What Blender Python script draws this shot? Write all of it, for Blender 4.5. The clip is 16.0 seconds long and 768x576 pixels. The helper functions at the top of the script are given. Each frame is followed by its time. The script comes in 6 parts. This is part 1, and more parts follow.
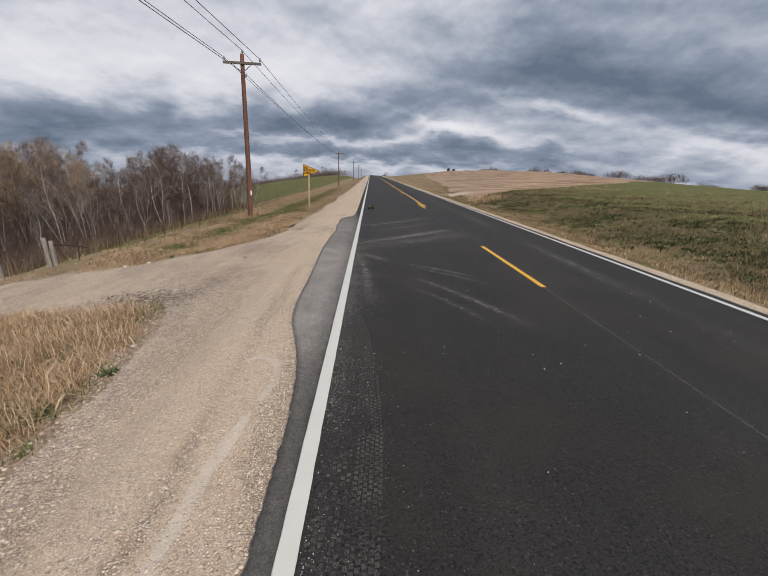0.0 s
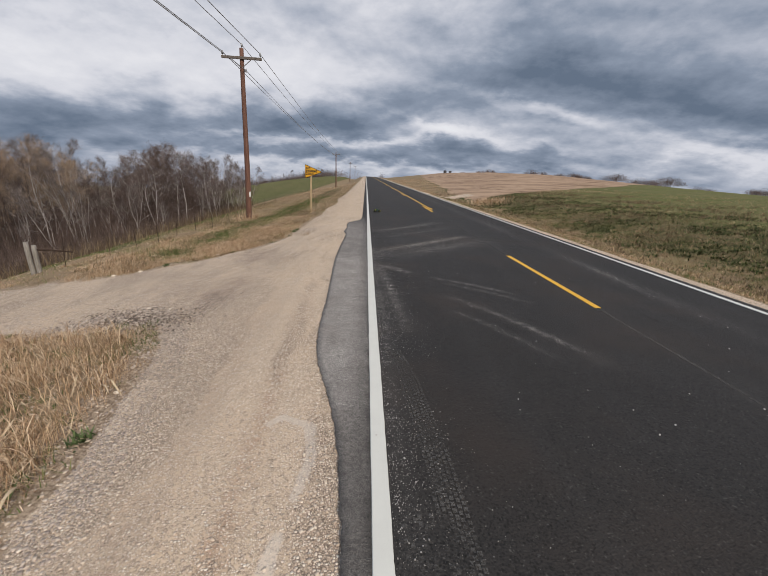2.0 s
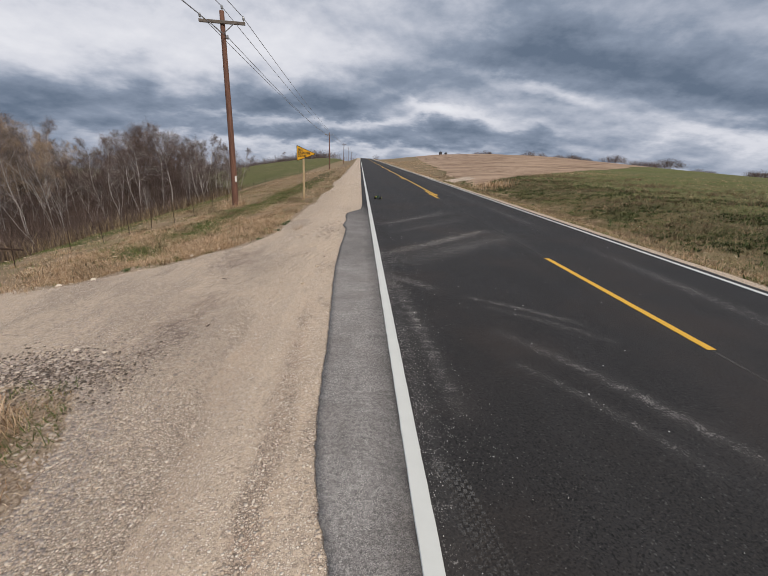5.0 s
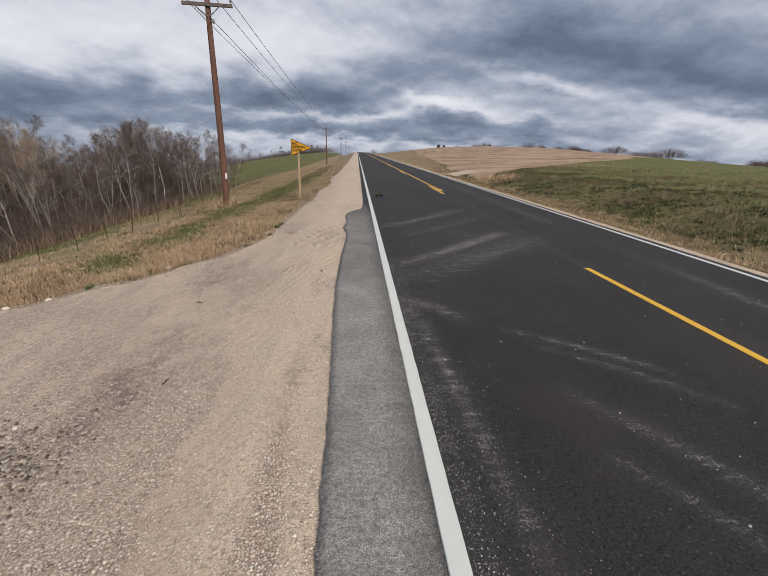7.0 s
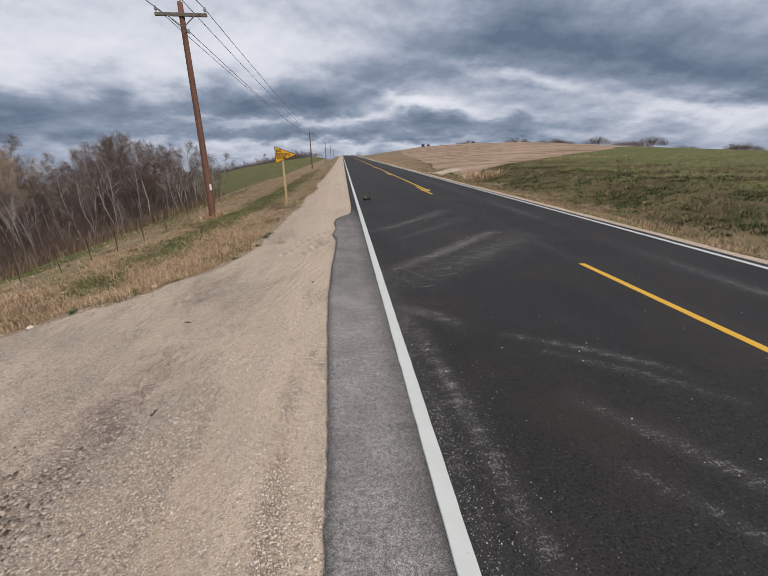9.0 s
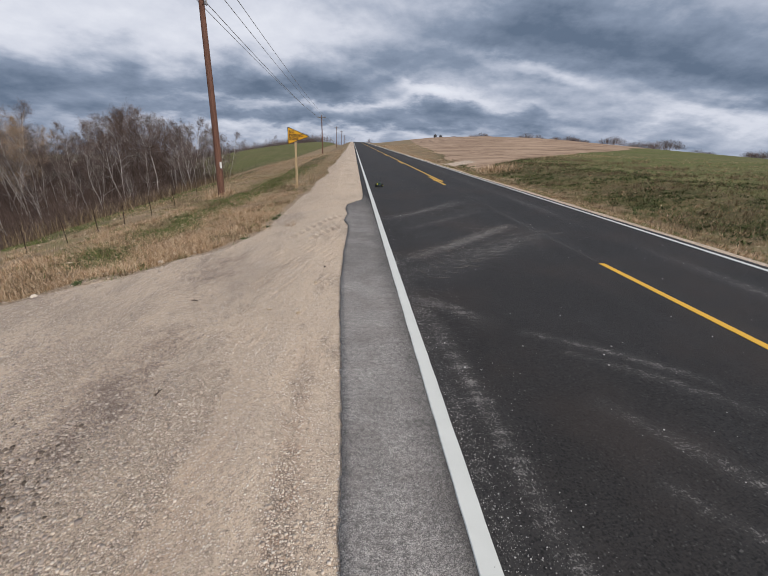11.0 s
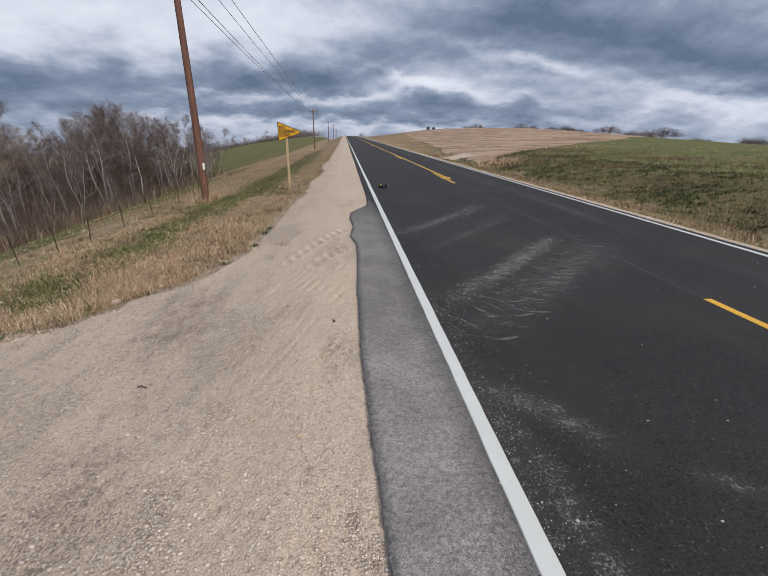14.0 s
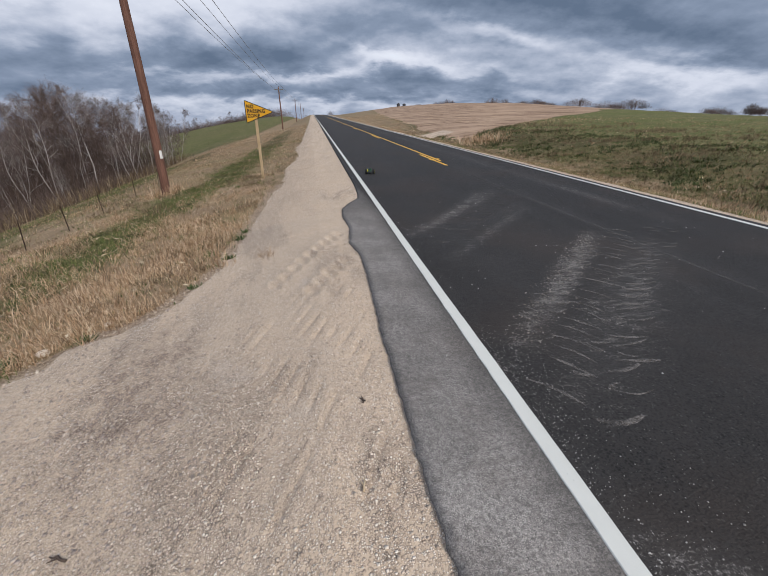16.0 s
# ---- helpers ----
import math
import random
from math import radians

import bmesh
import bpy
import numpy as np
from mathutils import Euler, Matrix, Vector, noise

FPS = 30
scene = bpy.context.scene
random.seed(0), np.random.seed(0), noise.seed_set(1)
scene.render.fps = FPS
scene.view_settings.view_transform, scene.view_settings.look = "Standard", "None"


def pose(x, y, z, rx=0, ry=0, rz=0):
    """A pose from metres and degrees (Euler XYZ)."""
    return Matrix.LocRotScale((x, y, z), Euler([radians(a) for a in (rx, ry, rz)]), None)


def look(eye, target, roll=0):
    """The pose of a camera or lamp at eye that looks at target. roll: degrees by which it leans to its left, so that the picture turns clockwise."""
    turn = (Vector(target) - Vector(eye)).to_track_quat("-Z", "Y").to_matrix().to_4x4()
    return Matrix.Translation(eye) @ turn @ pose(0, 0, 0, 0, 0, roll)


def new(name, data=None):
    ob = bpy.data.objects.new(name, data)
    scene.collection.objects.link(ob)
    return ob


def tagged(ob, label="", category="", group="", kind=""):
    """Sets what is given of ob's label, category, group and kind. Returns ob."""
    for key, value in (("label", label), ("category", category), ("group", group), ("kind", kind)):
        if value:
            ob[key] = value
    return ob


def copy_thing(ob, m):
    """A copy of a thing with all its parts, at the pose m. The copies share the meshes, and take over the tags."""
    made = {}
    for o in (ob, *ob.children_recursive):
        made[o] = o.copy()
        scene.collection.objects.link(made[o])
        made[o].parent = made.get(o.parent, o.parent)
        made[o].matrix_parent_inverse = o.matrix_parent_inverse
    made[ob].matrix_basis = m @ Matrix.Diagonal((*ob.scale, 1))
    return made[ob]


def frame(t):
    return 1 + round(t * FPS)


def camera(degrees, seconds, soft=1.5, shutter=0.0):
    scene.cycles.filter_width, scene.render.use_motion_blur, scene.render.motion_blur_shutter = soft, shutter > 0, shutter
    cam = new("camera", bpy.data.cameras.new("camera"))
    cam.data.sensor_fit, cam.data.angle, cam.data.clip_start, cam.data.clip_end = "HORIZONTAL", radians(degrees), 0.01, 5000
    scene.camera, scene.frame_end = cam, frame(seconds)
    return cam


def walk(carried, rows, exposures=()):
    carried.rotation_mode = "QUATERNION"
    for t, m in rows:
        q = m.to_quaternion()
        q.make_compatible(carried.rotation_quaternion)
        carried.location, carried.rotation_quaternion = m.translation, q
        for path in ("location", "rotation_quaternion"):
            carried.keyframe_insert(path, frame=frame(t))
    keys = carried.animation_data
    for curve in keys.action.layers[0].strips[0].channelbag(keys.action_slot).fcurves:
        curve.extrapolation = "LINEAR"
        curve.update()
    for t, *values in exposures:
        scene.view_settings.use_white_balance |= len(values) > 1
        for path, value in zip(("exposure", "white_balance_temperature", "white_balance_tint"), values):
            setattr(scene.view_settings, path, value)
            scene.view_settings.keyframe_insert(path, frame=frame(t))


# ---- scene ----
# camera: seconds, x, y, z, then the turns about x, y and z in degrees
LENS = 89.93
PATH = [
    (0, -0.045, 0.006, 1.772, 73.30, -2.40, -1.91),
    (0.5, -0.295, 0.241, 1.763, 73.38, -4.30, -1.28),
    (1, -0.466, 0.461, 1.746, 73.59, -4.33, -1.33),
    (1.5, -0.492, 0.753, 1.756, 73.85, -2.71, -2.20),
    (2, -0.536, 0.985, 1.757, 73.51, -2.86, -2.54),
    (2.5, -0.599, 1.246, 1.785, 73.59, -2.37, -3.09),
    (3, -0.577, 1.491, 1.779, 73.78, -0.21, -4.06),
    (3.5, -0.537, 1.774, 1.790, 73.30, -1.03, -3.57),
    (6, -0.903, 3.562, 1.735, 70.07, -3.16, -3.50),
    (6.5, -0.853, 3.879, 1.724, 69.89, -1.87, -4.42),
    (7, -0.869, 4.120, 1.737, 70.24, -2.14, -3.77),
    (7.5, -0.941, 4.281, 1.769, 70.68, -1.63, -4.76),
    (8, -0.910, 4.298, 1.774, 70.52, -0.97, -5.40),
    (8.5, -0.882, 4.292, 1.776, 70.60, -0.31, -5.89),
    (9, -0.873, 4.282, 1.778, 70.48, 0.57, -5.91),
    (11.5, -1.014, 4.610, 1.693, 68.71, -2.73, -4.16),
    (12, -0.984, 4.887, 1.743, 68.51, 0.21, -4.63),
    (12.5, -1.074, 5.158, 1.733, 68.11, -2.26, -5.05),
    (13, -1.128, 5.480, 1.731, 67.78, -3.33, -5.79),
    (13.5, -1.136, 5.872, 1.764, 67.48, -0.22, -5.82),
    (14, -1.250, 6.264, 1.729, 68.09, -1.33, -5.48),
    (14.5, -1.338, 6.638, 1.746, 69.06, -1.33, -6.98),
    (15, -1.334, 7.030, 1.785, 67.75, -0.30, -7.91),
    (15.5, -1.497, 7.362, 1.755, 66.67, -1.61, -7.28),
    (16, -1.587, 7.728, 1.727, 65.32, -0.17, -9.72),
]
cam = camera(LENS, 16.0, soft=0.75)
walk(cam, [(t, pose(x, y, z, rx, ry, rz)) for t, x, y, z, rx, ry, rz in PATH],
     exposures=[(0, 0.42, 6500, 10), (4, 0.42, 6450, 10), (9, 0.42, 6300, 10), (12, 0.42, 6150, 10), (16, 0.45, 6050, 10)])

# ---------------------------------------------------------------- light
scene.view_settings.exposure = 0.42


class Nodes:
    """Short hand for building a node tree."""

    def __init__(self, tree):
        self.tree = tree
        tree.nodes.clear()

    def add(self, node, ins=(), **props):
        n = self.tree.nodes.new(node)
        for key, value in props.items():
            if key == "op":
                n.operation = value
            elif key == "blend":
                n.blend_type = value
            elif key == "kind":
                n.data_type = value
            elif key == "clamp":
                n.use_clamp = value
            elif key == "name":
                n.attribute_name = value
            elif key == "dims":
                n.noise_dimensions = value
            elif key == "feature":
                n.feature = value
        for key, value in (ins.items() if isinstance(ins, dict) else enumerate(ins)):
            self.put(n.inputs[key], value)
        return n

    def put(self, socket, value):
        if isinstance(value, bpy.types.NodeSocket):
            self.tree.links.new(value, socket)
        elif isinstance(value, bpy.types.Node):
            self.tree.links.new(value.outputs[0], socket)
        elif value is not None:
            socket.default_value = value

    def math(self, op, *ins):
        return self.add("ShaderNodeMath", ins, op=op).outputs[0]

    def mix(self, f, a, b, blend="MIX"):
        n = self.add("ShaderNodeMix", kind="RGBA", blend=blend)
        self.put(n.inputs[0], f), self.put(n.inputs[6], a), self.put(n.inputs[7], b)
        return n.outputs[2]

    def noise(self, vec, scale, detail=4.0, rough=0.55, warp=0.0):
        return self.add("ShaderNodeTexNoise", {"Vector": vec, "Scale": scale, "Detail": detail, "Roughness": rough, "Distortion": warp}).outputs[0]

    def voronoi(self, vec, scale, out="Distance"):
        return self.add("ShaderNodeTexVoronoi", {"Vector": vec, "Scale": scale}).outputs[out]

    def steps(self, value, lo, hi, a=0.0, b=1.0):
        n = self.add("ShaderNodeMapRange", (value, lo, hi, a, b))
        n.interpolation_type = "SMOOTHSTEP"
        return n.outputs[0]

    def ramp(self, value, *stops):
        n = self.add("ShaderNodeValToRGB", (value,))
        e = n.color_ramp.elements
        while len(e) < len(stops):
            e.new(0.5)
        for k, (p, c) in enumerate(stops):
            e[k].position, e[k].color = p, (*c, 1)
        return n.outputs[0]


# sky: layers of broken cloud over a clear sky
SUN_AZ, SUN_EL = 150.0, 38.0
world = bpy.data.worlds.new("overcast_sky")
scene.world = world
world.use_nodes = True
N = Nodes(world.node_tree)
sky = N.add("ShaderNodeTexSky")
sky.sky_type, sky.sun_disc = "NISHITA", False
sky.sun_elevation, sky.sun_rotation = radians(SUN_EL), radians(SUN_AZ)
way = N.add("ShaderNodeTexCoord").outputs["Generated"]
sep = N.add("ShaderNodeSeparateXYZ", (way,))
up = N.math("MAXIMUM", sep.outputs[2], -0.12)
height = N.math("ADD", up, 0.3)
flat = N.add("ShaderNodeCombineXYZ", (N.math("DIVIDE", sep.outputs[0], height), N.math("DIVIDE", sep.outputs[1], height), 0.0)).outputs[0]
# the cloud base, seen in perspective: broad masses, rolls and fine break-up
mass = N.noise(N.add("ShaderNodeMapping", {"Vector": flat, "Location": (2.1, 0.4, 0.0), "Scale": (0.75, 0.95, 1.0)}).outputs[0], 1.15, 7.0, 0.5, 0.1)


def billows(lift):
    """Rolls of cloud; lift looks a little higher up, which tells the lit crowns from the dark bases."""
    h = N.math("ADD", height, lift)
    v = N.add("ShaderNodeCombineXYZ", (N.math("DIVIDE", sep.outputs[0], h), N.math("DIVIDE", sep.outputs[1], h), 0.0)).outputs[0]
    return N.noise(N.add("ShaderNodeMapping", {"Vector": v, "Location": (3.3, 1.2, 0.0), "Rotation": (0, 0, 0.25), "Scale": (0.8, 0.8, 1.0)}).outputs[0], 4.2, 8.0, 0.56, 0.1)


roll = billows(0.0)
relief = N.math("SUBTRACT", roll, billows(0.016))
fine = N.noise(N.add("ShaderNodeMapping", {"Vector": way, "Scale": (1.0, 1.0, 2.2)}).outputs[0], 9.0, 8.0, 0.58, 0.1)
# bearing and height above the horizon, in degrees
az = N.math("MULTIPLY", N.math("ARCTAN2", sep.outputs[0], sep.outputs[1]), 57.2958)
el = N.math("MULTIPLY", N.math("ARCSINE", sep.outputs[2]), 57.2958)
az = N.math("ADD", az, N.math("MULTIPLY", N.math("SUBTRACT", mass, 0.5), 24.0))
el = N.math("ADD", el, N.math("MULTIPLY", N.math("SUBTRACT", roll, 0.5), 4.5))
el = N.math("ADD", el, N.math("MULTIPLY", N.math("SUBTRACT", fine, 0.5), 3.0))


def bank(a, e, wide, tall, tilt, amount):
    """A mass of cloud about bearing a and height e; tilt: how much it climbs, per degree of bearing."""
    u = N.math("DIVIDE", N.math("SUBTRACT", az, a), wide)
    v = N.math("DIVIDE", N.math("SUBTRACT", N.math("SUBTRACT", el, e), N.math("MULTIPLY", N.math("SUBTRACT", az, a), tilt)), tall)
    r = N.math("ADD", N.math("MULTIPLY", u, u), N.math("MULTIPLY", v, v))
    return N.math("MULTIPLY", N.math("EXPONENT", N.math("MULTIPLY", r, -1.0)), amount)


shade = N.math("ADD", N.math("MULTIPLY", N.math("SUBTRACT", mass, 0.5), 0.3), N.math("MULTIPLY", N.math("SUBTRACT", roll, 0.5), 0.34))
shade = N.math("ADD", shade, N.math("MULTIPLY", N.math("SUBTRACT", fine, 0.5), 0.42))
shade = N.math("ADD", shade, N.math("MULTIPLY", relief, -0.75))
shade = N.math("ADD", shade, 0.46)
dark_banks = ((-27, 4.6, 20, 2.0, 0.05, -0.34), (-44, 2.6, 12, 2.2, 0.0, -0.2), (-8, 5.9, 9, 1.2, 0.05, -0.22), (3, 9.2, 9, 1.8, 0.1, -0.24), (18, 12.6, 15, 2.8, 0.0, -0.22), (33, 11.2, 16, 3.0, -0.14, -0.36), (44, 6.6, 9, 2.0, -0.28, -0.34),
              (14, 3.6, 14, 1.0, -0.02, -0.24), (-4, 2.3, 26, 0.8, 0.0, -0.24), (22, 18, 18, 4.0, 0.0, -0.14), (28, 6.9, 8, 0.7, -0.2, -0.16), (28, 2.6, 16, 1.0, -0.05, -0.14))
bright_banks = ((-37, 9.4, 18, 3.2, 0.05, 0.3), (-20, 14.5, 25, 5.0, 0.0, 0.2), (-10, 11.6, 14, 2.6, 0.0, 0.22), (4, 21, 16, 4.0, 0.0, 0.2), (9, 6.3, 7, 1.1, -0.05, 0.46), (-4, 4.4, 12, 0.6, 0.08, 0.3), (19, 5.0, 8, 0.7, -0.1, 0.16),
                (24, 8.7, 9, 0.8, -0.2, 0.24), (35, 5.2, 9, 0.7, -0.2, 0.2), (46, 2.6, 9, 1.2, -0.2, 0.26), (-3, 0.7, 18, 0.6, 0.0, 0.2))
for b in dark_banks + bright_banks:
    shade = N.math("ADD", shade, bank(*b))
cloud = N.ramp(shade, (0.0, (0.095, 0.125, 0.175)), (0.3, (0.19, 0.225, 0.288)), (0.5, (0.325, 0.35, 0.41)), (0.72, (0.50, 0.508, 0.55)), (1.0, (0.61, 0.61, 0.635)))
clear = N.add("ShaderNodeVectorMath", (sky, (0.1, 0.1, 0.1)), op="MULTIPLY").outputs[0]
gap = N.steps(shade, 0.9, 1.25, 0.0, 0.35)
N.add("ShaderNodeOutputWorld", (N.add("ShaderNodeBackground", (N.mix(gap, cloud, clear), 1.0)),))

sun_data = bpy.data.lights.new("sun", "SUN")
sun_data.energy, sun_data.angle, sun_data.color = 2.3, radians(14), (1.0, 0.89, 0.76)
sun = new("sun", sun_data)
sun.matrix_world = look((0, 0, 50), (-50 * math.sin(radians(SUN_AZ)), -50 * math.cos(radians(SUN_AZ)), 50 - 50 * math.tan(radians(SUN_EL))))


# ---------------------------------------------------------------- materials
def material(name):
    m = bpy.data.materials.new(name)
    m.use_nodes = True
    n = Nodes(m.node_tree)
    n.pos = n.add("ShaderNodeTexCoord").outputs["Object"]
    n.geo = n.add("ShaderNodeNewGeometry")
    return m, n


def finish(m, n, colour, rough, bump=None, strength=0.3, dist=0.01, metal=0.0, spec=0.3, normal=None, clear=None):
    b = n.add("ShaderNodeBsdfPrincipled")
    n.put(b.inputs["Base Color"], colour), n.put(b.inputs["Roughness"], rough)
    n.put(b.inputs["Metallic"], metal), n.put(b.inputs["Specular IOR Level"], spec)
    if bump is not None:
        n.put(b.inputs["Normal"], n.add("ShaderNodeBump", {"Height": bump, "Strength": strength, "Distance": dist}))
    shader = b.outputs[0]
    if clear is not None:
        shader = n.add("ShaderNodeMixShader", (clear, n.add("ShaderNodeBsdfTransparent"), shader)).outputs[0]
    n.add("ShaderNodeOutputMaterial", (shader,))
    return m


def attr(n, name):
    return n.add("ShaderNodeAttribute", name=name).outputs["Fac"]


def mat_asphalt():
    m, n = material("asphalt")
    p = n.pos
    fleck = n.voronoi(p, 115.0, "Color")
    grain = n.steps(n.noise(p, 60.0, 5.0, 0.85), 0.3, 0.7)
    broad = n.noise(p, 0.7, 5.0, 0.6)
    lanes = n.noise(n.add("ShaderNodeMapping", {"Vector": p, "Scale": (2.2, 0.06, 1.0)}).outputs[0], 1.0, 3.0, 0.5)
    base = n.mix(n.math("MULTIPLY", grain, 0.7), (0.006, 0.006, 0.006, 1), (0.066, 0.060, 0.056, 1))
    base = n.mix(n.steps(broad, 0.35, 0.75, 0.0, 0.4), base, (0.042, 0.040, 0.040, 1))
    base = n.mix(n.steps(lanes, 0.45, 0.8, 0.0, 0.35), base, (0.05, 0.049, 0.049, 1))
    light = n.steps(n.add("ShaderNodeSeparateColor", (fleck,)).outputs[0], 0.95, 0.99, 0.0, 0.4)
    base = n.mix(light, base, (0.15, 0.145, 0.138, 1))
    # near-black flecks and round dots, drawn in the colour alone
    dark_fleck = n.steps(n.add("ShaderNodeSeparateColor", (fleck,)).outputs[1], 0.75, 0.9, 0.0, 0.7)
    base = n.mix(dark_fleck, base, (0.004, 0.004, 0.004, 1))
    dark_dot = n.add("ShaderNodeTexVoronoi", {"Vector": p, "Scale": 48.0})
    dark_dot = n.math("MULTIPLY", n.steps(dark_dot.outputs["Distance"], 0.5, 0.3), n.steps(n.add("ShaderNodeSeparateColor", (dark_dot.outputs["Color"],)).outputs[0], 0.72, 0.76, 0.0, 0.75))
    base = n.mix(dark_dot, base, (0.004, 0.004, 0.004, 1))
    brown = n.steps(n.noise(p, 0.45, 4.0, 0.6), 0.45, 0.66, 0.0, 0.6)
    base = n.mix(brown, base, (0.042, 0.033, 0.028, 1))
    # dust tracked on by wheels
    fleckd = n.noise(p, 55.0, 4.0, 0.9)
    streak = n.noise(n.add("ShaderNodeMapping", {"Vector": p, "Scale": (2.5, 16.0, 1.0)}).outputs[0], 1.0, 5.0, 0.7, 0.4)
    speck = n.math("ADD", n.math("MULTIPLY", n.math("SUBTRACT", fleckd, 0.5), 2.4), n.math("MULTIPLY", n.math("SUBTRACT", streak, 0.5), 0.9))
    speck = n.math("ADD", speck, n.math("MULTIPLY", n.math("SUBTRACT", n.noise(p, 7.0, 4.0, 0.7), 0.5), 0.8))
    dust = n.math("MULTIPLY", n.steps(n.math("ADD", attr(n, "dust"), speck), 0.5, 0.72), n.steps(attr(n, "dust"), 0.02, 0.3, 0.0, 0.62))
    base = n.mix(dust, base, (0.33, 0.31, 0.29, 1))
    film = n.math("MULTIPLY", attr(n, "dust"), 0.13)
    base = n.mix(film, base, (0.25, 0.24, 0.23, 1))
    # the old weathered apron beside the lane
    cross = n.noise(n.add("ShaderNodeMapping", {"Vector": p, "Scale": (0.8, 9.0, 1.0)}).outputs[0], 1.3, 6.0, 0.7, 0.5)
    worn = n.math("ADD", n.math("ADD", n.math("MULTIPLY", n.noise(p, 2.2, 5.0, 0.65), 0.6), n.math("MULTIPLY", cross, 0.3)), n.math("MULTIPLY", n.noise(p, 9.0, 4.0, 0.7), 0.25))
    old = n.math("MULTIPLY", attr(n, "apron"), n.steps(worn, 0.42, 0.68, 0.72, 1.0))
    pale = n.mix(n.steps(n.noise(p, 170.0, 4.0, 0.85), 0.33, 0.67), (0.10, 0.094, 0.088, 1), (0.78, 0.73, 0.68, 1))
    pale = n.mix(n.steps(cross, 0.5, 0.64, 0.0, 0.35), pale, (0.15, 0.138, 0.13, 1))
    pale = n.mix(n.steps(n.noise(p, 1.6, 5.0, 0.7), 0.45, 0.65, 0.0, 0.35), pale, (0.27, 0.235, 0.21, 1))
    pale = n.mix(n.steps(n.add("ShaderNodeSeparateColor", (n.voronoi(p, 210.0, "Color"),)).outputs[2], 0.7, 0.95, 0.0, 0.6), pale, (0.07, 0.066, 0.063, 1))
    pale = n.mix(n.steps(n.noise(p, 30.0, 6.0, 0.95), 0.46, 0.58, 0.0, 0.65), pale, (0.10, 0.094, 0.089, 1))
    base = n.mix(old, base, pale)
    bump = n.math("ADD", n.noise(p, 110.0, 3.0, 0.7), n.math("MULTIPLY", n.voronoi(p, 60.0), 0.6))
    return finish(m, n, base, n.math("ADD", 0.6, n.math("MULTIPLY", grain, 0.3)), bump, 0.8, 0.009, spec=0.3)


